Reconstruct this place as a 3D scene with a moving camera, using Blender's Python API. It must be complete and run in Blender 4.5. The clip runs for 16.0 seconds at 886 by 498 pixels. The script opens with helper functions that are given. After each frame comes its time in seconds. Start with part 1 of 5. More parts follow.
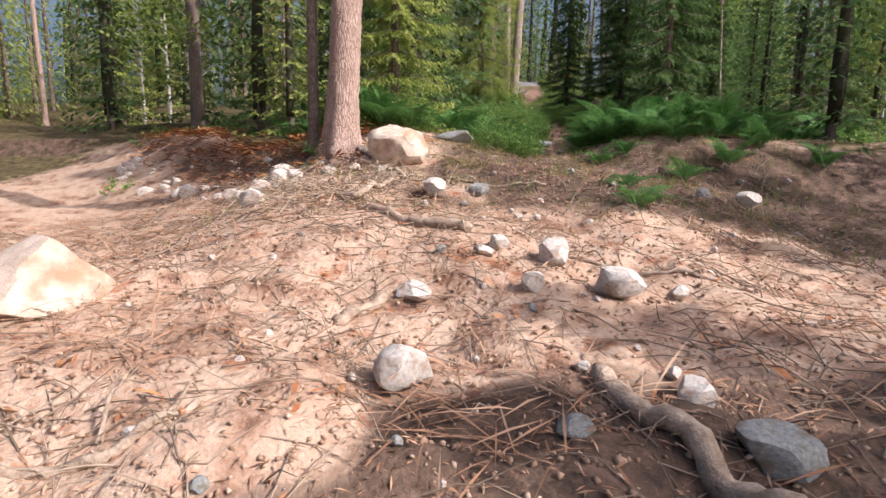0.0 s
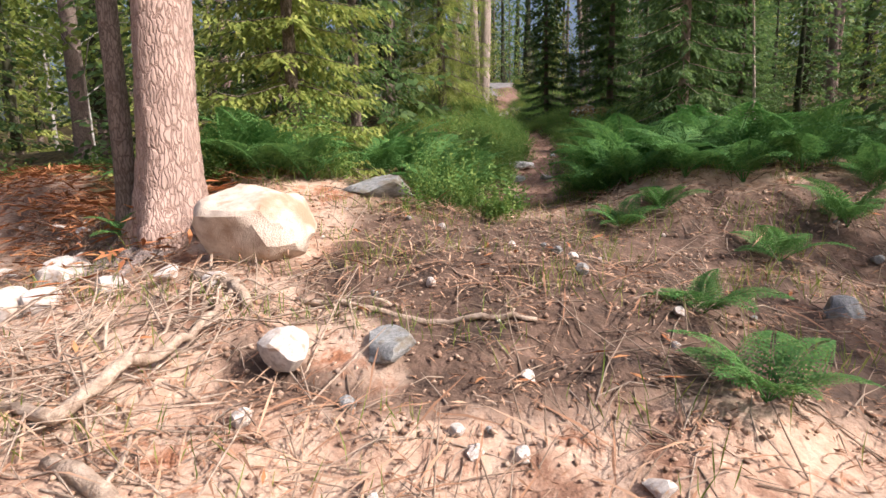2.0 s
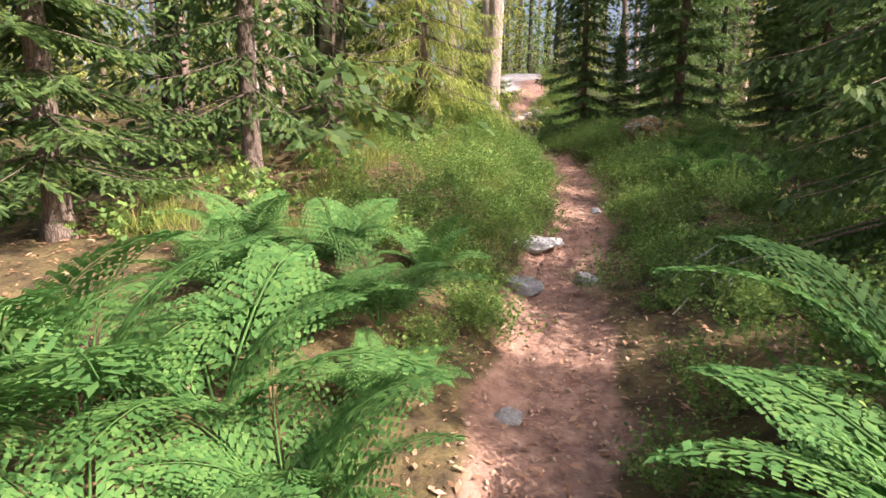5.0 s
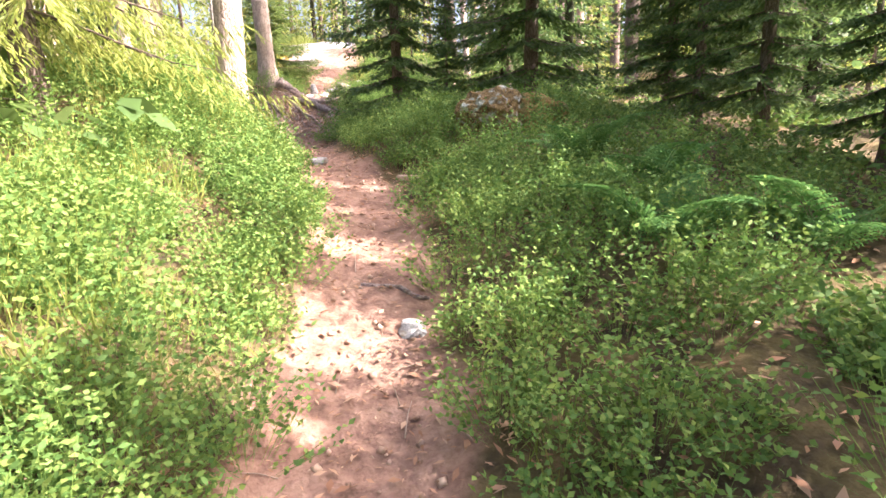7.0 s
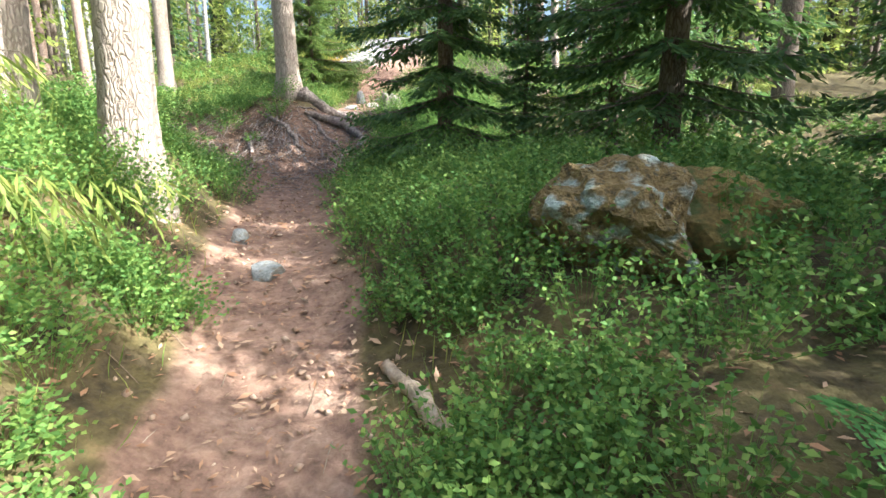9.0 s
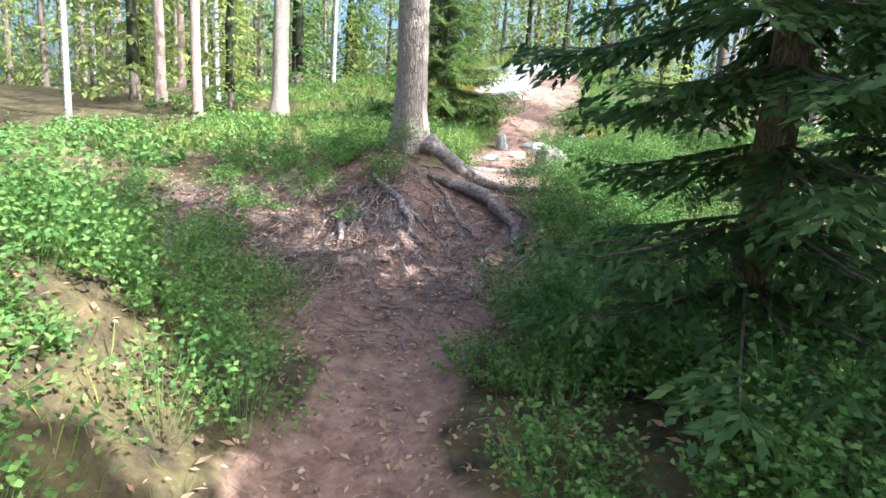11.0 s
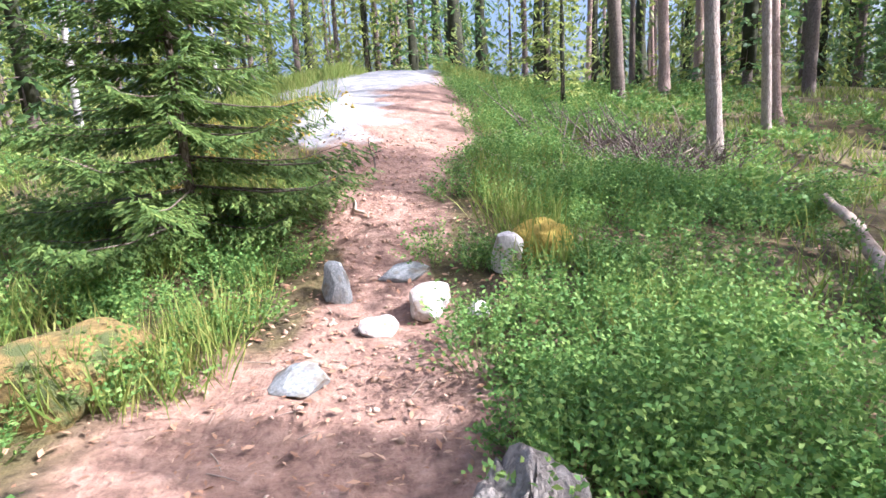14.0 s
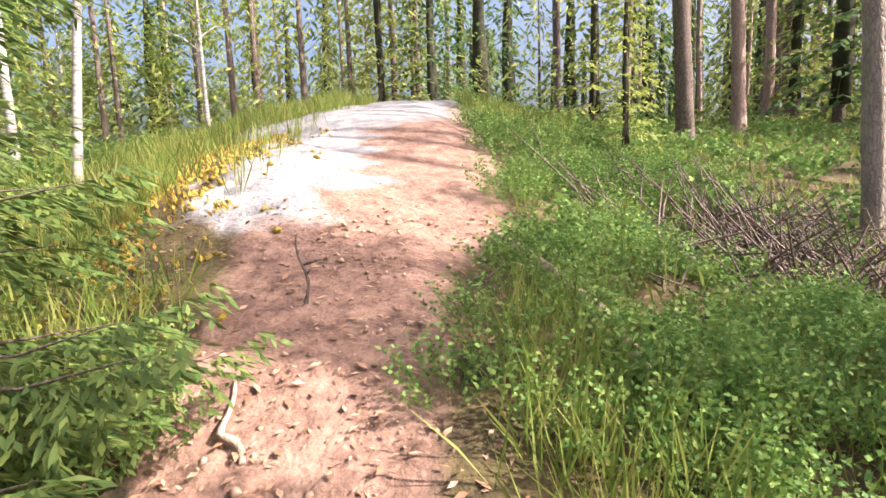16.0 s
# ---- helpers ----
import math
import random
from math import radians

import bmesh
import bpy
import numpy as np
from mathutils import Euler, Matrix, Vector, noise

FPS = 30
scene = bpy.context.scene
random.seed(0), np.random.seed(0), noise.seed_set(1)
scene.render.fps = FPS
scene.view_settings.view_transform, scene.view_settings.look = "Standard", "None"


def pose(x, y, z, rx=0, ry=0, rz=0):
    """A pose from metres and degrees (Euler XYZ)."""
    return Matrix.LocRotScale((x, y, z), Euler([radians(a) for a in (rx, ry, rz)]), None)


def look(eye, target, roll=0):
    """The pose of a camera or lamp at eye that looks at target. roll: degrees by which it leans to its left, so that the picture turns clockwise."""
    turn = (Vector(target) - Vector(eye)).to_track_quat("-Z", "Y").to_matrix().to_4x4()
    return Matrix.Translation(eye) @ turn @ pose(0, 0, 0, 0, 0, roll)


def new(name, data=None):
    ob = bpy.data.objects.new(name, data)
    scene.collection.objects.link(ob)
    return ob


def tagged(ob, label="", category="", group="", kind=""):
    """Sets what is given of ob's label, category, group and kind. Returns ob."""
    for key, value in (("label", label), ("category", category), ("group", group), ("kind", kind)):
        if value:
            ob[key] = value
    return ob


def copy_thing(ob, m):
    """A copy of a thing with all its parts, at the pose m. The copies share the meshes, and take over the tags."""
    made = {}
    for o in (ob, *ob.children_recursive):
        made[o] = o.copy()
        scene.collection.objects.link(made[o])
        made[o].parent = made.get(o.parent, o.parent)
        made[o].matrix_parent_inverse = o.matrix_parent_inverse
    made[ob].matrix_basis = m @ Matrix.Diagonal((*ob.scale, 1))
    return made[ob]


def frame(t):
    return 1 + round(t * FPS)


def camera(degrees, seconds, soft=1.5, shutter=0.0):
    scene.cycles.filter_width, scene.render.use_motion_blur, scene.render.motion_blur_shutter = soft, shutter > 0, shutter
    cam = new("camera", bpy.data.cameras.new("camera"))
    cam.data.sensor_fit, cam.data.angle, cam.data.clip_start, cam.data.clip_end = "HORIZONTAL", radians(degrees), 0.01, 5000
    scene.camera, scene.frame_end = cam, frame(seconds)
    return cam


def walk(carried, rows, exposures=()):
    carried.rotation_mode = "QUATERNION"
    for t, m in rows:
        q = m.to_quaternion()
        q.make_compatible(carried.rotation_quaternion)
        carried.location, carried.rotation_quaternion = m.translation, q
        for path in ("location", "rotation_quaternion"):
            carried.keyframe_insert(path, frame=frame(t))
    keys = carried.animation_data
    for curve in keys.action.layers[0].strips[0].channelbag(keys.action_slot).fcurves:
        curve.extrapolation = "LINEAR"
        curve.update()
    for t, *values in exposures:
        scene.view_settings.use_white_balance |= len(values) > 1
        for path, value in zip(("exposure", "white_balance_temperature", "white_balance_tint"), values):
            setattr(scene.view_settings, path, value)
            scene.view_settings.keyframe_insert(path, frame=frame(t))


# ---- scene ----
cam = camera(80.0, 16.0, soft=1.55)
PATH = [
    (0.0, 0.305, 0.063, 1.346, 80.81, -1.01, 2.67),
    (0.5, 0.293, 0.919, 1.512, 81.14, -0.30, 1.14),
    (1.0, 0.449, 1.725, 1.667, 81.18, 0.23, 0.44),
    (1.5, 0.608, 2.566, 1.748, 81.45, 0.85, 0.10),
    (2.0, 0.738, 3.412, 1.944, 80.97, 1.34, 0.46),
    (2.5, 0.873, 4.254, 2.091, 81.29, 1.15, 1.42),
    (3.0, 0.960, 5.114, 2.320, 81.50, 0.04, 4.56),
    (3.2, 0.868, 5.430, 2.385, 81.43, -1.78, 5.64),
    (5.3, 1.660, 9.303, 2.845, 79.42, 0.73, 2.19),
    (5.5, 1.724, 9.772, 2.761, 79.19, 0.55, 0.57),
    (6.0, 1.877, 11.023, 2.882, 78.54, 0.90, -4.34),
    (6.5, 2.222, 12.043, 2.919, 77.91, 1.26, -9.37),
    (7.0, 2.689, 13.067, 3.054, 77.40, 1.59, -13.84),
    (7.5, 3.006, 13.843, 3.248, 76.66, 1.74, -13.53),
    (8.0, 3.260, 14.595, 3.355, 77.01, 1.37, -11.82),
    (8.5, 3.462, 15.341, 3.508, 76.88, 0.44, -8.87),
    (9.0, 3.541, 16.140, 3.600, 77.02, -0.05, -5.26),
    (9.5, 3.559, 16.959, 3.704, 77.04, -1.64, -0.50),
    (10.0, 3.379, 17.786, 3.803, 77.64, -2.61, 3.97),
    (10.2, 3.294, 18.107, 3.870, 77.88, -3.09, 6.32),
    (12.3, 2.808, 21.207, 4.234, 79.58, -5.15, 6.53),
    (12.5, 2.824, 21.629, 4.234, 79.41, -4.07, 4.32),
    (13.0, 2.926, 22.546, 4.440, 78.78, -0.24, -1.53),
    (13.5, 3.131, 23.553, 4.687, 78.13, 2.43, -7.96),
    (14.0, 3.149, 24.303, 5.011, 79.34, 3.02, -7.97),
    (14.5, 3.280, 25.006, 5.248, 80.13, 3.14, -7.54),
    (15.0, 3.379, 25.613, 5.397, 80.59, 3.00, -7.24),
    (15.5, 3.569, 26.241, 5.363, 80.96, 2.55, -7.03),
    (16.0, 3.674, 26.989, 5.425, 82.34, 2.15, -5.35),
]
walk(cam, [(t, pose(*p)) for t, *p in PATH],
     exposures=[(0, 0.15, 5700, 14), (2.0, 0.35, 5850, 15), (3.2, 0.9, 6500, 15), (5.3, 1.3, 6150, 22), (7.0, 2.25, 6150, 23), (8.0, 1.5, 5700, 3), (9.2, 1.75, 5400, 0), (10.2, 1.7, 5200, -1), (12.3, 1.75, 4700, 13), (13.5, 1.5, 4850, 15), (16, 1.4, 6000, 18)])

# ---- light ----
SUN_AZ, SUN_EL = radians(112), radians(40)
world = bpy.data.worlds.new("sky")
scene.world = world
world.use_nodes = True
wn = world.node_tree.nodes
sky = wn.new("ShaderNodeTexSky")
sky.sky_type, sky.sun_disc = "NISHITA", False
sky.sun_elevation, sky.sun_rotation = SUN_EL, SUN_AZ
sky.dust_density, sky.air_density = 10.0, 1.0
wn["Background"].inputs["Strength"].default_value = 0.15
world.node_tree.links.new(sky.outputs[0], wn["Background"].inputs["Color"])
sun = new("sun", bpy.data.lights.new("sun", "SUN"))
sun.data.energy, sun.data.angle, sun.data.color = 5.0, radians(0.6), (1.0, 0.89, 0.74)
to_sun = Vector((math.sin(SUN_AZ) * math.cos(SUN_EL), math.cos(SUN_AZ) * math.cos(SUN_EL), math.sin(SUN_EL)))
sun.matrix_basis = look(to_sun * 60, (0, 0, 0))


# ---- materials ----
def material(name, colors, scale=3.0, rough=0.85, bump=0.3, bump_scale=30.0, stretch=(1, 1, 1), leaf=0.0, island=False,
             stain=None, stain_scale=0.8, stain_at=0.55):
    """A procedural surface: two scales of colour noise, relief, and for leaves some light let through."""
    m = bpy.data.materials.new(name)
    m.use_nodes = True
    nt = m.node_tree
    nodes, link = nt.nodes, nt.links.new
    shader, out = nodes["Principled BSDF"], nodes["Material Output"]
    coord = nodes.new("ShaderNodeTexCoord")
    mapping = nodes.new("ShaderNodeMapping")
    mapping.inputs["Scale"].default_value = stretch
    link(coord.outputs["Object"], mapping.inputs[0])
    grain = nodes.new("ShaderNodeTexNoise")
    grain.inputs["Scale"].default_value, grain.inputs["Detail"].default_value = scale, 8
    grain.inputs["Roughness"].default_value = 0.65
    link(mapping.outputs[0], grain.inputs[0])
    ramp = nodes.new("ShaderNodeValToRGB")
    ramp.color_ramp.elements.remove(ramp.color_ramp.elements[1])
    lo, hi = (0.05, 0.95) if island else (0.32, 0.68)
    for n, c in enumerate(colors):
        at = lo + (hi - lo) * n / max(1, len(colors) - 1)
        e = ramp.color_ramp.elements[0] if n == 0 else ramp.color_ramp.elements.new(at)
        e.position, e.color = at, (*c, 1)
    if island:
        geo = nodes.new("ShaderNodeNewGeometry")
        mixv = nodes.new("ShaderNodeMath")
        mixv.operation = "MULTIPLY_ADD"
        mixv.inputs[1].default_value = 0.55
        link(geo.outputs["Random Per Island"], mixv.inputs[0])
        half = nodes.new("ShaderNodeMath")
        half.operation = "MULTIPLY"
        half.inputs[1].default_value = 0.45
        link(grain.outputs[0], half.inputs[0])
        link(half.outputs[0], mixv.inputs[2])
        link(mixv.outputs[0], ramp.inputs[0])
    else:
        link(grain.outputs[0], ramp.inputs[0])
    color = ramp.outputs[0]
    if stain:
        big = nodes.new("ShaderNodeTexNoise")
        big.inputs["Scale"].default_value, big.inputs["Detail"].default_value = stain_scale, 5
        link(coord.outputs["Object"], big.inputs[0])
        cut = nodes.new("ShaderNodeMapRange")
        cut.inputs[1].default_value, cut.inputs[2].default_value = stain_at - 0.06, stain_at + 0.08
        link(big.outputs[0], cut.inputs[0])
        mix = nodes.new("ShaderNodeMix")
        mix.data_type = "RGBA"
        mix.inputs["B"].default_value = (*stain, 1)
        mix.inputs[7].default_value = (*stain, 1)
        link(cut.outputs[0], mix.inputs[0])
        link(color, mix.inputs[6])
        color = mix.outputs[2]
    link(color, shader.inputs["Base Color"])
    shader.inputs["Roughness"].default_value = rough
    shader.inputs["Specular IOR Level"].default_value = 0.25
    if bump:
        fine = nodes.new("ShaderNodeTexNoise")
        fine.inputs["Scale"].default_value, fine.inputs["Detail"].default_value = bump_scale, 6
        link(mapping.outputs[0], fine.inputs[0])
        b = nodes.new("ShaderNodeBump")
        b.inputs["Strength"].default_value, b.inputs["Distance"].default_value = bump, 0.03
        link(fine.outputs[0], b.inputs["Height"])
        link(b.outputs[0], shader.inputs["Normal"])
    if leaf:
        thin = nodes.new("ShaderNodeBsdfTranslucent")
        link(color, thin.inputs[0])
        blend = nodes.new("ShaderNodeMixShader")
        blend.inputs[0].default_value = leaf
        link(shader.outputs[0], blend.inputs[1])
        link(thin.outputs[0], blend.inputs[2])
        link(blend.outputs[0], out.inputs[0])
    return m


def bark_material(name, plate, crack, scale, height=1.0):
    """Bark in upright plates with dark cracks between them."""
    m = material(name, [tuple(v * 0.7 for v in plate), plate, tuple(min(1, v * 1.25) for v in plate)], 9, 0.9, 0, stretch=(1, 1, 0.4))
    nt = m.node_tree
    nodes, link = nt.nodes, nt.links.new
    shader = nodes["Principled BSDF"]
    coord = nodes["Texture Coordinate"]
    warp = nodes.new("ShaderNodeTexNoise")
    warp.inputs["Scale"].default_value, warp.inputs["Detail"].default_value = 9, 6
    link(coord.outputs["Object"], warp.inputs[0])
    add = nodes.new("ShaderNodeVectorMath")
    add.operation = "MULTIPLY_ADD"
    add.inputs[1].default_value = (0.07, 0.07, 0.2)
    link(warp.outputs["Color"], add.inputs[0])
    link(coord.outputs["Object"], add.inputs[2])
    mp = nodes.new("ShaderNodeMapping")
    mp.inputs["Scale"].default_value = (1, 1, 0.2)
    link(add.outputs[0], mp.inputs[0])
    cells = nodes.new("ShaderNodeTexVoronoi")
    cells.feature = "DISTANCE_TO_EDGE"
    cells.inputs["Scale"].default_value = scale
    link(mp.outputs[0], cells.inputs["Vector"])
    ridge = nodes.new("ShaderNodeMapRange")
    ridge.inputs[1].default_value, ridge.inputs[2].default_value = 0.0, 0.2
    link(cells.outputs["Distance"], ridge.inputs[0])
    mix = nodes.new("ShaderNodeMix")
    mix.data_type = "RGBA"
    mix.inputs[6].default_value = (*crack, 1)
    link(ridge.outputs[0], mix.inputs[0])
    link(nodes["Color Ramp"].outputs[0], mix.inputs[7])
    link(mix.outputs[2], shader.inputs["Base Color"])
    b = nodes.new("ShaderNodeBump")
    b.inputs["Strength"].default_value, b.inputs["Distance"].default_value = height * 0.55, 0.03
    link(ridge.outputs[0], b.inputs["Height"])
    link(b.outputs[0], shader.inputs["Normal"])
    return m


PINE_BARK = bark_material("pine bark", (0.43, 0.31, 0.26), (0.27, 0.18, 0.145), 34)
PALE_BARK = bark_material("pale pine bark", (0.4, 0.325, 0.275), (0.27, 0.21, 0.175), 38)
GREY_BARK = bark_material("grey spruce bark", (0.2, 0.155, 0.13), (0.09, 0.065, 0.05), 45, 0.6)
BIRCH_BARK = material("birch bark", [(0.1, 0.09, 0.08), (0.36, 0.33, 0.3), (0.52, 0.49, 0.45)], 5, 0.7, 0.2, 40, (1, 1, 4))
ROOT_BARK = material("worn root wood", [(0.1, 0.075, 0.065), (0.25, 0.2, 0.18), (0.45, 0.37, 0.33)], 22, 0.85, 1.0, 60, (1, 1, 1))
DEAD_WOOD = material("weathered dead wood", [(0.2, 0.14, 0.1), (0.38, 0.29, 0.22), (0.5, 0.4, 0.32)], 14, 0.85, 0.5, 60)
BLEACHED = material("bleached twigs", [(0.3, 0.26, 0.22), (0.48, 0.43, 0.38), (0.6, 0.56, 0.5)], 10, 0.85, 0.3, 60)
TWIG = material("dry twigs", [(0.13, 0.09, 0.065), (0.26, 0.19, 0.14), (0.42, 0.34, 0.27)], 6, 0.9, 0, island=True)
NEEDLE = material("spruce needles", [(0.045, 0.09, 0.035), (0.095, 0.165, 0.05), (0.18, 0.24, 0.065)], 1.6, 0.55, 0, leaf=0.46, island=True)
# near-black crown cores: the shade inside the trees put into a colour
HEART = material("shaded crown cores", [(0.03, 0.032, 0.018), (0.07, 0.068, 0.04)], 6, 0.95, 0.6, 12)
NEEDLE_YOUNG = material("young spruce needles", [(0.055, 0.1, 0.03), (0.12, 0.185, 0.045), (0.23, 0.275, 0.07)], 1.6, 0.55, 0, leaf=0.35, island=True)
# lit copy of the spruce needles, with sunlight put into the colour
NEEDLE_SUNLIT = material("sunlit spruce needles", [(0.13, 0.19, 0.05), (0.28, 0.33, 0.075), (0.46, 0.45, 0.13)], 1.6, 0.55, 0, leaf=0.48, island=True)
PINE_NEEDLE = material("pine needles", [(0.03, 0.07, 0.025), (0.07, 0.12, 0.04)], 1.6, 0.6, 0, leaf=0.3, island=True)
BIRCH_LEAF = material("birch leaves", [(0.09, 0.15, 0.03), (0.2, 0.27, 0.055), (0.34, 0.37, 0.09)], 1.0, 0.5, 0, leaf=0.5, island=True)
BERRY_LEAF = material("bilberry leaves", [(0.06, 0.135, 0.035), (0.12, 0.225, 0.055), (0.2, 0.3, 0.07), (0.31, 0.375, 0.095)], 0.8, 0.65, 0, leaf=0.38, island=True)
FERN_LEAF = material("fern fronds", [(0.045, 0.13, 0.035), (0.09, 0.21, 0.055), (0.18, 0.31, 0.08)], 2.0, 0.7, 0, leaf=0.4, island=True)
GRASS_LEAF = material("grass blades", [(0.1, 0.17, 0.03), (0.2, 0.26, 0.05), (0.42, 0.36, 0.12)], 0.7, 0.6, 0, leaf=0.4, island=True)
LITTER = material("dry needles and leaves", [(0.17, 0.08, 0.045), (0.36, 0.2, 0.12), (0.55, 0.4, 0.28)], 1.3, 0.9, 0, island=True)
RED_BRUSH = material("rusty dead spruce twigs", [(0.2, 0.07, 0.03), (0.38, 0.15, 0.06), (0.5, 0.27, 0.12)], 1.3, 0.9, 0, island=True)
PALE_STONE = material("pale granite", [(0.36, 0.32, 0.29), (0.56, 0.5, 0.46), (0.68, 0.63, 0.58)], 7, 0.85, 0.35, 45, stain=(0.4, 0.28, 0.2), stain_scale=2.5, stain_at=0.6)
GREY_STONE = material("grey granite", [(0.16, 0.17, 0.17), (0.28, 0.28, 0.28), (0.4, 0.4, 0.38)], 9, 0.85, 0.4, 45, stain=(0.2, 0.17, 0.13), stain_scale=2.0)
BUFF_STONE = material("sandy boulder", [(0.4, 0.31, 0.25), (0.55, 0.45, 0.37), (0.64, 0.55, 0.47)], 5, 0.85, 0.35, 40, stain=(0.36, 0.24, 0.16), stain_scale=1.6)
LICHEN_STONE = material("lichened granite", [(0.2, 0.2, 0.2), (0.38, 0.38, 0.37), (0.52, 0.52, 0.5)], 11, 0.9, 0.5, 40, stain=(0.66, 0.66, 0.64), stain_scale=5, stain_at=0.5)
MOSSY_STONE = material("moss and lichen on granite", [(0.05, 0.045, 0.03), (0.16, 0.11, 0.05), (0.25, 0.17, 0.075), (0.1, 0.09, 0.07)], 9, 0.95, 1.0, 26, stain=(0.36, 0.4, 0.38), stain_scale=4.5, stain_at=0.58)
YELLOW_MOSS = material("yellow moss", [(0.22, 0.19, 0.035), (0.42, 0.3, 0.055), (0.58, 0.4, 0.1)], 22, 0.95, 0.8, 90)
BROWN_MOSS = material("brown moss", [(0.14, 0.1, 0.04), (0.28, 0.19, 0.07), (0.4, 0.28, 0.1)], 16, 0.95, 0.8, 80, stain=(0.12, 0.14, 0.05), stain_scale=3)
SOIL = material("soil clods", [(0.16, 0.1, 0.07), (0.3, 0.19, 0.13), (0.42, 0.3, 0.22), (0.55, 0.43, 0.34)], 2.0, 0.95, 0, island=True)
ROTTEN = material("stump wood", [(0.12, 0.1, 0.085), (0.22, 0.19, 0.165), (0.33, 0.29, 0.26)], 14, 0.9, 0.8, 50, (1, 1, 0.2))


def ground_material():
    """Dirt, clearing litter, forest floor and bare rock, laid out by the zone each spot belongs to."""
    m = material("forest ground", [(0.035, 0.028, 0.016), (0.08, 0.058, 0.03), (0.12, 0.095, 0.04), (0.19, 0.125, 0.065)], 5.0, 0.95, 0.7, 28)
    nt = m.node_tree
    nodes, link = nt.nodes, nt.links.new
    shader = nodes["Principled BSDF"]
    coord = nodes["Texture Coordinate"]
    zone = nodes.new("ShaderNodeAttribute")
    zone.attribute_name = "zone"
    parts = nodes.new("ShaderNodeSeparateColor")
    link(zone.outputs["Color"], parts.inputs[0])
    color = nodes["Color Ramp"].outputs[0]

    def layer(base, colors, scale, where, spread=(0.34, 0.66)):
        tex = nodes.new("ShaderNodeTexNoise")
        tex.inputs["Scale"].default_value, tex.inputs["Detail"].default_value, tex.inputs["Roughness"].default_value = scale, 10, 0.7
        link(coord.outputs["Object"], tex.inputs[0])
        r = nodes.new("ShaderNodeValToRGB")
        r.color_ramp.elements.remove(r.color_ramp.elements[1])
        for n, c in enumerate(colors):
            at = spread[0] + (spread[1] - spread[0]) * n / (len(colors) - 1)
            e = r.color_ramp.elements[0] if n == 0 else r.color_ramp.elements.new(at)
            e.position, e.color = at, (*c, 1)
        link(tex.outputs[0], r.inputs[0])
        edge = nodes.new("ShaderNodeTexNoise")
        edge.inputs["Scale"].default_value, edge.inputs["Detail"].default_value = 5, 6
        link(coord.outputs["Object"], edge.inputs[0])
        s = nodes.new("ShaderNodeMath")
        s.operation = "MULTIPLY_ADD"
        s.inputs[1].default_value = 0.5
        link(edge.outputs[0], s.inputs[0])
        link(where, s.inputs[2])
        cut = nodes.new("ShaderNodeMapRange")
        cut.inputs[1].default_value, cut.inputs[2].default_value = 0.62, 0.88
        link(s.outputs[0], cut.inputs[0])
        mix = nodes.new("ShaderNodeMix")
        mix.data_type = "RGBA"
        link(cut.outputs[0], mix.inputs[0])
        link(base, mix.inputs[6])
        link(r.outputs[0], mix.inputs[7])
        return mix.outputs[2]

    color = layer(color, [(0.09, 0.055, 0.04), (0.24, 0.13, 0.085), (0.42, 0.28, 0.2), (0.5, 0.37, 0.28), (0.34, 0.15, 0.08), (0.16, 0.09, 0.06)], 2.2, parts.outputs[1], (0.28, 0.74))
    color = layer(color, [(0.13, 0.078, 0.056), (0.25, 0.15, 0.11), (0.36, 0.235, 0.175)], 7, parts.outputs[0])
    color = layer(color, [(0.15, 0.15, 0.155), (0.27, 0.255, 0.25), (0.42, 0.385, 0.35)], 4, parts.outputs[2])
    # dark humus tone, which also paints shade onto the clearing's right side
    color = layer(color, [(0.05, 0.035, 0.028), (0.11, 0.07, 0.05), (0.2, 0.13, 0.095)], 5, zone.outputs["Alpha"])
    link(color, shader.inputs["Base Color"])
    return m


GROUND = ground_material()


# ---- building helpers ----
def mesh_of(name, verts, faces, mat, smooth=False, mats=None, index=None):
    """A mesh from arrays of vertices and of faces that all have the same number of corners."""
    verts, faces = np.asarray(verts, np.float32), np.asarray(faces, np.int32)
    me = bpy.data.meshes.new(name)
    me.vertices.add(len(verts))
    me.vertices.foreach_set("co", verts.ravel())
    me.loops.add(faces.size)
    me.loops.foreach_set("vertex_index", faces.ravel())
    me.polygons.add(len(faces))
    me.polygons.foreach_set("loop_start", np.arange(len(faces), dtype=np.int32) * faces.shape[1])
    if smooth:
        me.polygons.foreach_set("use_smooth", np.ones(len(faces), bool))
    me.materials.append(mat)
    me.update(calc_edges=True)
    return me


def part(name, me, parent=None, label=""):
    ob = new(name, me)
    ob.parent = parent
    if label:
        ob["label"] = label
    return ob


def thing(name, m, label, category, group=""):
    ob = new(name)
    ob.matrix_basis = m
    ob.empty_display_size = 0.2
    return tagged(ob, label, category, group)


def join(*pieces):
    verts, faces, n = [], [], 0
    for v, f in pieces:
        verts.append(v)
        faces.append(np.asarray(f) + n)
        n += len(v)
    return np.concatenate(verts), np.concatenate(faces)


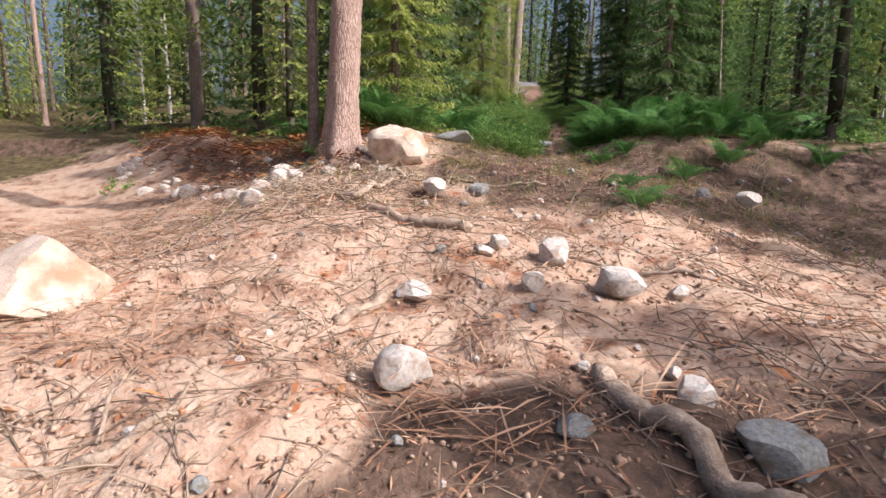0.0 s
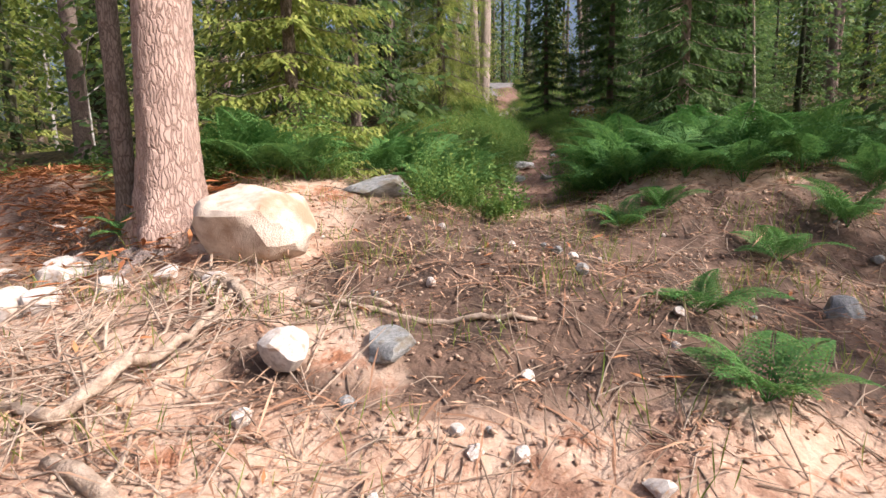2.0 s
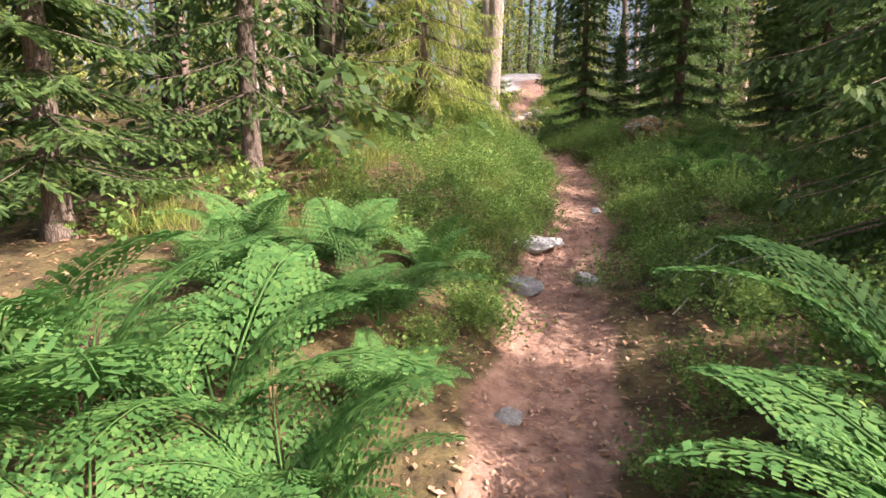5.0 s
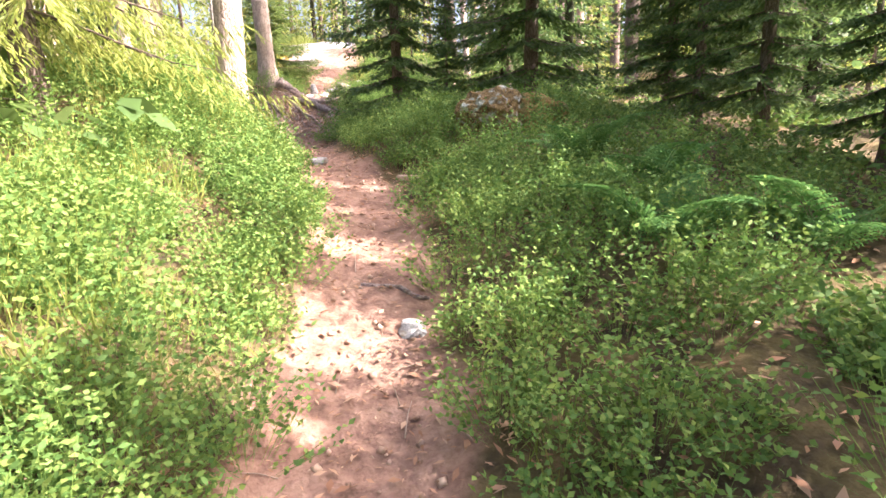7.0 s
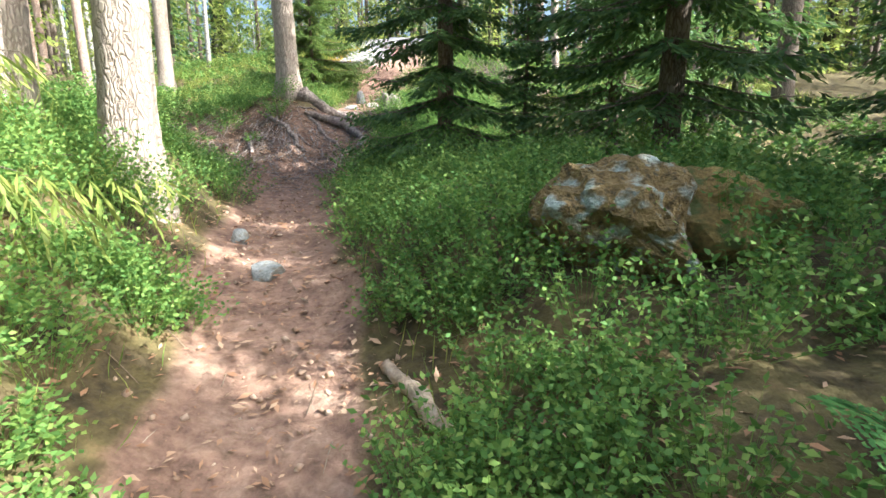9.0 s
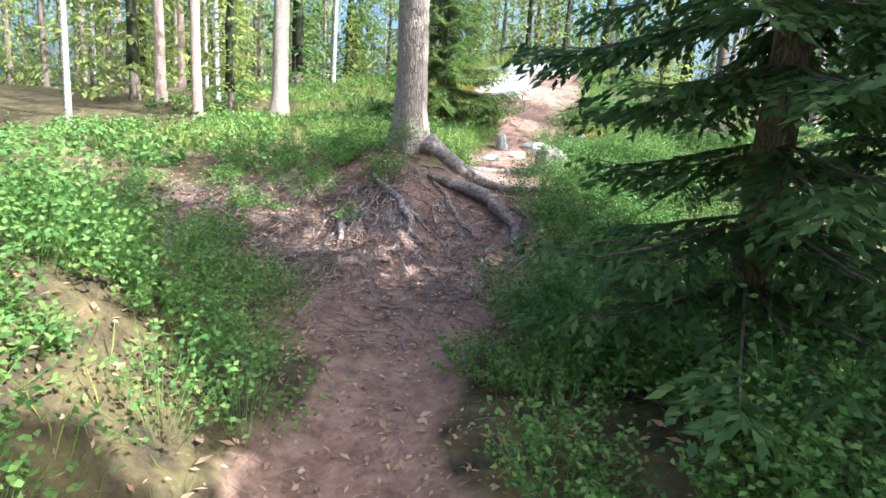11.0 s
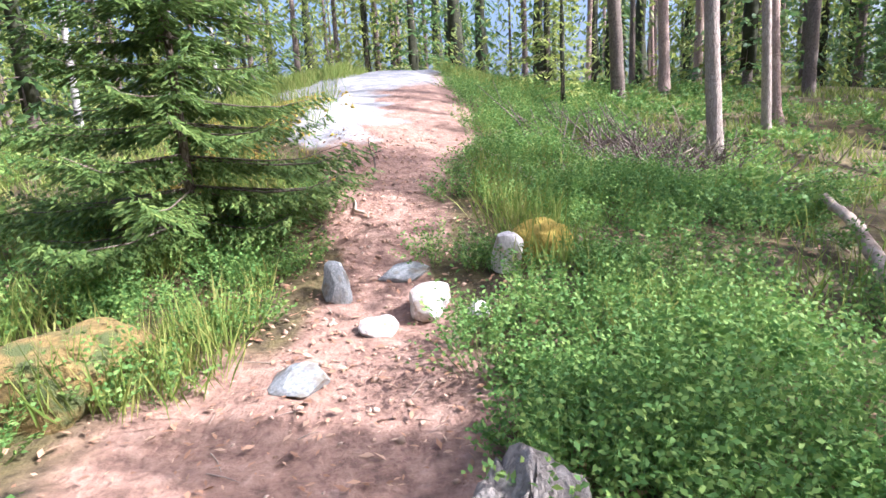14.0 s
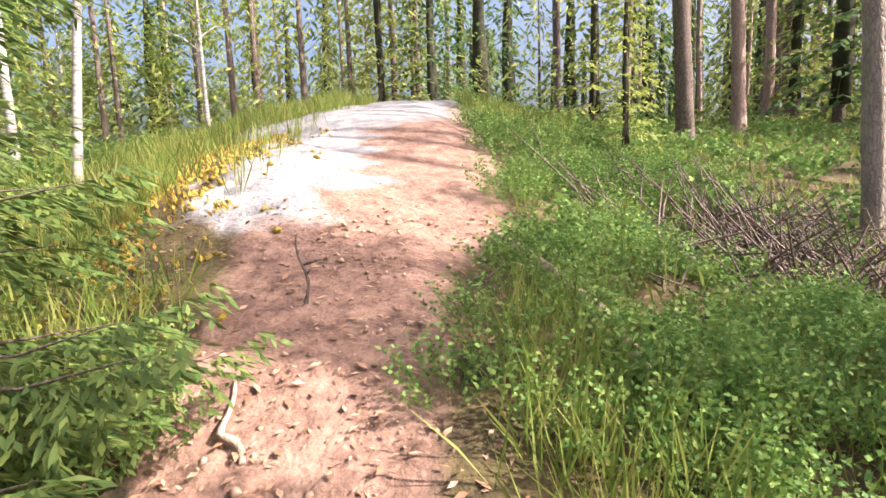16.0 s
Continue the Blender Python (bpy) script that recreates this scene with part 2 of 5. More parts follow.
def tube(points, radii, sides=8, wobble=0.0, seed=0, close=True):
    """A round, tapering limb along a line, in four-cornered faces."""
    p, r = np.asarray(points, float), np.asarray(radii, float)
    along = np.gradient(p, axis=0)
    along /= np.linalg.norm(along, axis=1)[:, None] + 1e-9
    ref = np.where(np.abs(along[:, 2:3]) > 0.8, np.array([[1.0, 0, 0]]), np.array([[0, 0, 1.0]]))
    u = np.cross(along, ref)
    u /= np.linalg.norm(u, axis=1)[:, None]
    v = np.cross(along, u)
    a = np.linspace(0, 2 * np.pi, sides, endpoint=False)
    rnd = np.random.RandomState(seed)
    k = 1 + wobble * rnd.uniform(-1, 1, (len(p), sides))
    ring = (u[:, None] * np.cos(a)[None, :, None] + v[:, None] * np.sin(a)[None, :, None]) * (r[:, None] * k)[..., None] + p[:, None]
    verts = ring.reshape(-1, 3)
    i, j = np.meshgrid(np.arange(len(p) - 1), np.arange(sides), indexing="ij")
    j2 = (j + 1) % sides
    faces = np.stack([i * sides + j, i * sides + j2, (i + 1) * sides + j2, (i + 1) * sides + j], -1).reshape(-1, 4)
    if close:
        n = len(verts)
        verts = np.concatenate([verts, p[:1], p[-1:]])
        jj = np.arange(0, sides, 2)
        low = np.stack([np.full_like(jj, n), (jj + 2) % sides, (jj + 1) % sides, jj], -1)
        top = (len(p) - 1) * sides
        high = np.stack([np.full_like(jj, n + 1), top + jj, top + (jj + 1) % sides, top + (jj + 2) % sides], -1)
        faces = np.concatenate([faces, low, high])
    return verts, faces


def leaves(base, ahead, up, length, width, fold=0.0):
    """Four-cornered leaves, each with its own base, way, face and size."""
    ahead = ahead / (np.linalg.norm(ahead, axis=1)[:, None] + 1e-9)
    side = np.cross(ahead, up)
    side /= np.linalg.norm(side, axis=1)[:, None] + 1e-9
    nrm = np.cross(side, ahead)
    length, width = np.broadcast_to(length, len(base))[:, None], np.broadcast_to(width, len(base))[:, None]
    mid = base + ahead * length * 0.45 + nrm * length * fold
    v = np.stack([base, mid + side * width / 2, base + ahead * length, mid - side * width / 2], 1).reshape(-1, 3)
    return v, np.arange(len(v)).reshape(-1, 4)


def unit(rnd, n, up=0.0):
    v = rnd.normal(size=(n, 3))
    v /= np.linalg.norm(v, axis=1)[:, None]
    v[:, 2] += up
    return v / np.linalg.norm(v, axis=1)[:, None]


# ---- ground height ----
PROFILE = [(-60, -4.0), (-6, -0.9), (0, -0.1), (1.7, 0.2), (3.5, 0.52), (5.3, 0.9), (7, 1.3), (8.4, 1.5), (9.5, 1.46),
           (11, 1.45), (13.4, 1.66), (15.4, 2.16), (17.8, 2.58), (19.2, 2.83), (21.2, 2.9), (22.4, 3.02), (23.3, 3.22),
           (24.2, 3.68), (25.3, 3.82), (26.5, 3.95), (27.5, 4.02), (29.7, 4.82), (31.7, 5.45), (34, 6.1), (38, 7.0), (41, 7.5),
           (45, 7.0), (60, 6.0), (120, 5.0), (900, 5.0)]
TRACK = [(-60, 0.3), (0, 0.3), (5, 0.9), (9, 1.6), (11.5, 2.0), (13.5, 2.35), (15.4, 3.0), (17.8, 3.1), (19.5, 2.75), (22, 2.35),
         (24, 2.7), (26, 3.05), (28, 3.2), (30, 3.35), (32, 3.6), (41, 4.1), (60, 4.5), (900, 4.5)]
PY, PZ = np.array(PROFILE, float).T
TY, TX = np.array(TRACK, float).T


def smooth_interp(y, ky, kz):
    """Interpolation with a soft bend at the knots."""
    return sum(w * np.interp(y + d, ky, kz) for d, w in ((-0.5, 0.2), (-0.25, 0.2), (0, 0.2), (0.25, 0.2), (0.5, 0.2)))


def step(a, b, v):
    s = np.clip((v - a) / (b - a), 0, 1)
    return s * s * (3 - 2 * s)


def bumps(x, y, size, seed):
    """Cheap smooth noise, about -1 to 1."""
    r = np.random.RandomState(seed)
    out = 0
    for k in range(7):
        a, f, p = r.uniform(0, 6.283), r.uniform(0.6, 1.7) / size, r.uniform(0, 6.283)
        out = out + np.sin((x * np.cos(a) + y * np.sin(a)) * f * 6.283 + p)
    return out / 3.2


def height(x, y):
    x, y = np.asarray(x, float), np.asarray(y, float)
    # the foot of the clearing's bank runs back to the left
    ye = y + np.clip(x + 1.7, -9, 0) * (1 - step(15, 24, y)) * step(2, 6, y)
    z = smooth_interp(ye, PY, PZ)
    dx = x - smooth_interp(y, TY, TX)
    left, right = np.clip(-dx, 0, None), np.clip(dx, 0, None)
    # the clearing's bank falls away to both sides
    a = step(2, 5, ye) * (1 - step(6.9, 7.9, ye))
    z = z - a * (0.45 * (1 - np.exp(-(np.clip(left - 2.0, 0, None) / 2.4) ** 2)) + 0.5 * (1 - np.exp(-(right / 2.6) ** 2)))
    # fern-grown humps on both sides of the way over the bank
    z = z + 0.34 * step(7.5, 8.9, y) * (1 - step(10.6, 12.6, y)) * (step(0.3, 1.3, right) + step(0.6, 1.7, left) * (1 - step(3.0, 5.0, left)))
    z = z + 0.14 * np.exp(-((x + 1.2) / 1.0) ** 2 - ((y - 7.8) / 0.8) ** 2)
    # the wood falls gently to the left and keeps level to the right
    z = z - 0.085 * np.clip(left - 2.5, 0, 14) * step(17, 23, y) - 0.02 * np.clip(right - 3, 0, 20)
    # berry banks beside the trodden line
    b = step(10, 13, y) * (1 - step(21, 23.5, y))
    z = z + b * (0.46 * step(0.3, 1.5, left) + 0.38 * step(0.4, 1.6, right))
    z = z + 0.3 * np.exp(-((x - 1.75) / 0.75) ** 2 - ((y - 24.75) / 0.8) ** 2)
    # a hollow to the right below the roots
    z = z - 0.5 * step(0.7, 1.9, right) * step(20.5, 22.5, y) * (1 - step(24, 26.5, y))
    # the rock's whaleback
    c = step(27.5, 31, y) * (1 - step(48, 70, y))
    z = z - c * (0.75 * (1 - np.exp(-(left / 3.6) ** 2)) + 0.75 * (1 - np.exp(-(right / 2.6) ** 2)))
    z = z + 0.22 * np.exp(-((x - 2.35) / 0.9) ** 2 - ((y - 31.7) / 1.2) ** 2)
    # a higher bank round the pale pines
    z = z + 0.26 * step(0.4, 1.2, left) * step(16.5, 18.5, y) * (1 - step(20.8, 22.5, y))
    # trodden groove and small unevenness
    w = 0.38 + 0.25 * step(27, 30, y)
    on = np.exp(-(dx / w) ** 4) * step(9, 11, y)
    z = z - 0.07 * on * (1 - step(26, 29, y))
    rough = 1 - 0.7 * on
    far = 1 + 0.06 * np.hypot(x - 2, y - 15)
    z = z + rough * (0.05 * bumps(x, y, 2.2, 3) + 0.022 * bumps(x, y, 0.7, 5) + 0.008 * bumps(x, y, 0.22, 9))
    z = z + (1 - step(7.6, 9.0, ye)) * (0.03 * bumps(x, y, 0.45, 15) + 0.014 * bumps(x, y, 0.17, 16))
    z = z + 0.08 * np.clip(far - 1.5, 0, 6) * bumps(x, y, 11, 8)
    return z


def ground_z(x, y):
    return float(height(x, y))


def track_x(y):
    return smooth_interp(y, TY, TX)


# ---- the ground, one sheet to the horizon ----
def lines_of(lo, hi, fine, far_lo, far_hi):
    inner = np.arange(lo, hi, fine)
    grow = lambda far: np.cumsum(np.geomspace(fine, far / 5, 26)) * 1.0  # noqa: E731
    a, b = grow(lo - far_lo), grow(far_hi - hi)
    return np.concatenate([(lo - a)[::-1], inner, hi + b])


def build_ground():
    gx, gy = lines_of(-3.4, 7.4, 0.085, -700, 700), lines_of(-0.6, 33.5, 0.085, -700, 900)
    x, y = np.meshgrid(gx, gy)
    z = height(x, y)
    dx = x - track_x(y)
    trodden = np.exp(-(dx / (0.44 + 0.1 * bumps(x, y, 1.3, 4))) ** 4) * step(9, 11.5, y)
    z = z + 0.012 * trodden * bumps(x, y, 0.16, 21)
    ye = y + np.clip(x + 1.7, -9, 0) * (1 - step(15, 24, y))
    bare = 1 - step(7.6, 9.0, ye)
    w, h = len(gx), len(gy)
    i, j = np.meshgrid(np.arange(h - 1), np.arange(w - 1), indexing="ij")
    faces = np.stack([i * w + j, i * w + j + 1, (i + 1) * w + j + 1, (i + 1) * w + j], -1).reshape(-1, 4)
    me = mesh_of("ground", np.stack([x, y, z], -1).reshape(-1, 3), faces, GROUND, True)
    ye = y + np.clip(x + 1.7, -9, 0) * (1 - step(15, 24, y))
    open_ground = (1 - step(7.6, 9.6, ye + 0.5 * bumps(x, y, 2, 14))) * step(-13, -9, x)
    bank = np.exp(-((y - 23.2) / 1.3) ** 4) * (1 - step(0.3, 1.4, dx)) * step(-4, -2.2, dx)
    wide = np.exp(-((dx - 0.25 * step(30, 31.5, y)) / (0.62 + 0.35 * step(29.5, 31, y))) ** 4) * step(28, 29.5, y) * (1 - step(35.5, 38.5, y))
    nearby = np.exp(-((y - 26.4) / 0.9) ** 4 - ((dx + 0.4) / 1.0) ** 4)
    dirt = np.clip(trodden + bank * 0.8 + wide + nearby * 0.7, 0, 1)
    e1 = np.exp(-(((x - 2.75 - 0.25 * bumps(x, y, 0.8, 131)) / 0.8) ** 2 + ((y - 32.2) / 1.7) ** 2) ** 2)
    e2 = np.exp(-(((x - 3.0) / 1.9) ** 2 + ((y - 36.3) / 2.6) ** 2) ** 2)
    e3 = np.exp(-(((x - 4.0) / 1.9) ** 2 + ((y - 41) / 3.2) ** 2) ** 2)
    rock = np.clip(e1 + e2 + e3, 0, 1)
    # dark humus plus painted shade, right of the start and on the bank
    humus_shade = np.clip(bare * (step(-0.9, 0.5, x + 0.5 * bumps(x, y, 1.4, 171)) * (step(5.0, 6.0, y) * 0.95 + 1 - step(2.0, 3.0, y)) + 0.6 * step(6.2, 7.2, ye) * (1 - step(-1.5, -0.5, x))) + 0.8 * bank * (1 - step(-0.9, -0.2, dx)), 0, 1)
    zone = np.stack([dirt, open_ground, rock, humus_shade], -1).astype(np.float32)
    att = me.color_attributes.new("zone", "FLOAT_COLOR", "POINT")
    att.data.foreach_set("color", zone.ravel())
    return tagged(new("ground", me), "uneven forest ground with a trodden dirt path and bare rock", "ground", kind="structure")


build_ground()


# ---- stones ----
def stone_mesh(name, seed, mat, detail=3, flat=0.75, cuts=14, rough=0.08):
    bm = bmesh.new()
    bmesh.ops.create_icosphere(bm, subdivisions=detail, radius=1.0)
    r = random.Random(seed)
    planes = []
    for _ in range(cuts):
        n = Vector((r.gauss(0, 1), r.gauss(0, 1), r.gauss(0, 0.7))).normalized()
        planes.append((n, r.uniform(0.5, 0.82)))
    for v in bm.verts:
        for n, d in planes:
            over = v.co.dot(n) - d
            if over > 0:
                v.co -= n * over * 0.97
        k = noise.fractal(v.co * 1.6 + Vector((seed * 7.1, 0, 0)), 0.9, 2.1, 4)
        v.co *= 1 + rough * k
        v.co.z *= flat
    me = bpy.data.meshes.new(name)
    for f in bm.faces:
        f.smooth = True
    bm.normal_update()
    for e in bm.edges:
        e.smooth = e.calc_face_angle(0) < 0.42
    bm.to_mesh(me)
    bm.free()
    me.materials.append(mat)
    return me


def stone(x, y, size, me, label, turn=0.0, sink=0.3, tall=1.0, wide=1.0, group="", category="stone", name="stone"):
    """A stone of about that width, sunk a little into the ground."""
    ob = new(name, me)
    half = size / 2
    ob.matrix_basis = pose(x, y, ground_z(x, y) + half * 0.75 * tall * (1 - 2 * sink), 0, 0, turn) @ Matrix.Diagonal((half * wide, half, half * tall, 1))
    return tagged(ob, label, category, group)


PALE = [stone_mesh("stone", s, PALE_STONE) for s in (1, 2, 3, 4)]
GREY = [stone_mesh("stone", s, GREY_STONE) for s in (5, 6, 7)]
SMALL = [stone_mesh("stone", s, PALE_STONE if s % 3 else GREY_STONE, 2) for s in range(10, 16)]
BIG = stone_mesh("boulder", 22, BUFF_STONE, 4, 0.8, 9, 0.12)
BIG2 = stone_mesh("boulder", 25, BUFF_STONE, 4, 0.8, 15, 0.05)
LICHEN = stone_mesh("boulder", 31, LICHEN_STONE, 4, 0.85, 10, 0.12)

stone(-0.62, 7.15, 0.68, BIG, "large sandy boulder lying beside the pine trunk", 12, 0.2, 1.4, 1.22, category="boulder", name="boulder")
stone(-2.35, 3.05, 1.1, BIG2, "broad sandy boulder half sunk in the clearing", 40, 0.35, 0.75, category="boulder", name="boulder")
stone(0.03, 2.45, 0.3, PALE[0], "round pale stone lying on bare soil", 20, 0.12, 1.1)
stone(1.3, 3.52, 0.4, PALE[1], "angular pale stone on bare soil", 80, 0.2, 0.8)
stone(0.74, 3.45, 0.19, PALE[2], "small upright pale stone", 10, 0.15, 1.2)
stone(1.75, 3.6, 0.16, PALE[3], "small pale stone on the soil", 10, 0.2)
stone(-0.02, 3.5, 0.34, PALE[3], "flat pale stone in the soil", 70, 0.35, 0.7)
stone(1.35, 2.35, 0.24, PALE[2], "grey-pink stone in the shade of the bank", 130, 0.2)
stone(1.5, 2.0, 0.36, GREY[0], "flat blue-grey stone leaning in the dirt", 70, 0.2, 0.8)
stone(0.78, 2.1, 0.22, GREY[1], "grey stone sunk in soil", 30, 0.4, 0.7)
stone(-0.05, 5.82, 0.3, PALE[1], "pale stone with a pointed top", 33, 0.2, 1.1)
stone(-1.85, 6.65, 0.3, PALE[0], "pale stone among dry twigs", 100, 0.25, 0.9)
stone(-1.45, 6.72, 0.27, PALE[2], "pale stone among dry twigs", 200, 0.25, 0.8)
stone(-1.15, 6.85, 0.2, PALE[3], "pale stone below the pine roots", 10, 0.2)
stone(-0.75, 6.7, 0.2, PALE[0], "pale stone below the pine roots", 60, 0.2)
stone(3.75, 6.75, 0.34, PALE[1], "pale stone on the shaded bank", 20, 0.3)
stone(3.1, 6.5, 0.3, GREY[2], "grey stone on the shaded bank", 50, 0.35)
stone(0.08, 8.35, 0.75, GREY[1], "flat grey rock at the top of the bank", 15, 0.45, 0.5, 1.2)
stone(0.45, 5.95, 0.36, GREY[0], "dark stone in a soil hollow", 10, 0.4, 0.7)
for sx, sy, size, k in ((1.0, 5.3, 0.1, 0), (0.75, 5.4, 0.09, 1), (-0.13, 5.42, 0.12, 2), (1.45, 5.1, 0.13, 3), (0.55, 4.15, 0.2, 1), (0.95, 4.0, 0.36, 0),
                        (0.45, 4.05, 0.22, 3)):
    stone(sx, sy, size, PALE[k], "pale granite stone in the cleared soil", 47 * k + sx * 90, 0.25, 0.9, group="loose stones of the clearing")
rnd = random.Random(9)
for _ in range(46):
    sx = rnd.uniform(-8, -1.6)
    sy = 6.6 - (sx + 1.7) * 0.95 + rnd.gauss(0, 0.55)
    k = rnd.randrange(4)
    stone(sx, sy, rnd.choice((0.1, 0.14, 0.18, 0.22, 0.3, 0.4)), PALE[k], "pale granite stone in the cleared soil", rnd.uniform(0, 360), 0.28, rnd.uniform(0.7, 1.1), group="loose stones of the clearing")
rnd = random.Random(4)
for _ in range(150):
    sx, sy = rnd.uniform(-5, 5), rnd.uniform(0.6, 8.2)
    if sx < -1.7:
        sy += (-1.7 - sx) * 0.7
    size = rnd.choice((0.04, 0.05, 0.06, 0.07, 0.09, 0.12))
    stone(sx, sy, size, SMALL[rnd.randrange(6)], "small broken stone in the cleared soil", rnd.uniform(0, 360), 0.25, group="loose stones of the clearing")
# stones in and beside the path
stone(2.22, 14.2, 0.46, LICHEN, "white-flecked grey rock at the path's edge", 20, 0.25, 0.55, 1.15)
stone(1.98, 13.3, 0.42, GREY[0], "blue-grey flat stone in the path", 75, 0.3, 0.6)
stone(2.62, 13.55, 0.34, GREY[1], "grey flat stone in the path", 140, 0.35, 0.5, 1.2)
stone(2.45, 14.4, 0.2, PALE[2], "pale flat stone in the path", 10, 0.4, 0.5)
stone(2.78, 19.3, 0.3, GREY[0], "smooth blue-grey stone set in the dirt", 20, 0.35, 0.6)
stone(2.42, 20.0, 0.18, GREY[2], "small grey stone by the path", 60, 0.3)
stone(1.75, 11.3, 0.22, GREY[1], "dark stone in the path", 60, 0.4, 0.6)
stone(3.1, 15.5, 0.2, GREY[2], "dark stone half buried in the path", 60, 0.42, 0.6)
stone(4.55, 18.4, 0.82, stone_mesh("boulder", 33, MOSSY_STONE, 5, 0.85, 6, 0.3), "mossy boulder with white lichen among berries", 120, 0.42, 0.95, 1.0, category="boulder", name="boulder")
stone(3.46, 27.42, 0.36, PALE[0], "sunlit pale rock beside the path", 60, 0.3, 1.0)
stone(3.13, 27.28, 0.3, PALE[2], "low pale rock in the path", 10, 0.42, 0.7)
stone(2.87, 27.72, 0.3, GREY[2], "pointed dark grey rock below the young spruce", 60, 0.25, 1.5, 0.6)
stone(3.72, 27.2, 0.2, PALE[3], "small white rock beside the path", 40, 0.25)
stone(4.05, 27.8, 0.34, PALE[1], "white-faced rock under a moss cap", 140, 0.22, 1.4, 0.8)
stone(3.35, 27.95, 0.34, GREY[2], "dark flat rock across the path", 15, 0.47, 0.5, 1.5)
stone(2.75, 26.75, 0.4, GREY[1], "low rounded grey rock", 40, 0.42, 0.55)
stone(1.6, 26.9, 0.9, stone_mesh("boulder", 41, BROWN_MOSS, 4, 0.8, 4, 0.15), "low boulder under ochre moss", 10, 0.35, 0.7, category="boulder", name="boulder")


def moss_cushion(x, y, size, mat, label, tall=0.8, lift=0.0):
    me = stone_mesh("moss", int(x * 91 + y * 37), mat, 4, 0.7, 0, 0.22)
    ob = stone(x, y, size, me, label, x * 60, 0.3, tall, category="moss", name="moss_cushion")
    ob.location.z += lift
    return ob


moss_cushion(4.36, 27.98, 0.46, YELLOW_MOSS, "bright yellow moss cushion over a rock", 1.0)
moss_cushion(1.2, 26.3, 0.4, BROWN_MOSS, "ochre moss hummock beside the path", 0.5)
moss_cushion(5.0, 18.45, 0.72, BROWN_MOSS, "brown moss draped over a boulder", 0.9)


# ---- trees ----
def trunk_mesh(name, h, r, mat, seed, sides=20, rings=60, flare=0.5, lean=(0, 0), rough=0.05, taper=0.55):
    """A trunk with a flared foot and uneven bark, its foot a little under the ground."""
    rn = np.random.RandomState(seed)
    s = np.linspace(0, 1, rings) ** 1.4
    z = -0.35 + s * (h + 0.35)
    ph = rn.uniform(0, 6.28, 4)
    wig = 0.02 * h / 10
    p = np.stack([lean[0] * z + wig * np.sin(z * 0.7 + ph[0]), lean[1] * z + wig * np.sin(z * 0.55 + ph[1]), z], -1)
    rad = r * (1 - taper * s) * (1 + flare * np.exp(-np.clip(z, 0, None) / (r * 1.3)))
    a = np.linspace(0, 2 * np.pi, sides, endpoint=False)
    lobes = 0.14 * np.exp(-np.clip(z, 0, None) / (r * 1.6))[:, None] * np.cos(5 * a + ph[2])[None]
    k = 1 + lobes + rough * rn.uniform(-1, 1, (rings, sides))
    ring = np.stack([p[:, None, 0] + rad[:, None] * k * np.cos(a), p[:, None, 1] + rad[:, None] * k * np.sin(a), p[:, None, 2] + 0 * k], -1)
    i, j = np.meshgrid(np.arange(rings - 1), np.arange(sides), indexing="ij")
    j2 = (j + 1) % sides
    f = np.stack([i * sides + j, i * sides + j2, (i + 1) * sides + j2, (i + 1) * sides + j], -1).reshape(-1, 4)
    return mesh_of(name, ring.reshape(-1, 3), f, mat, True)


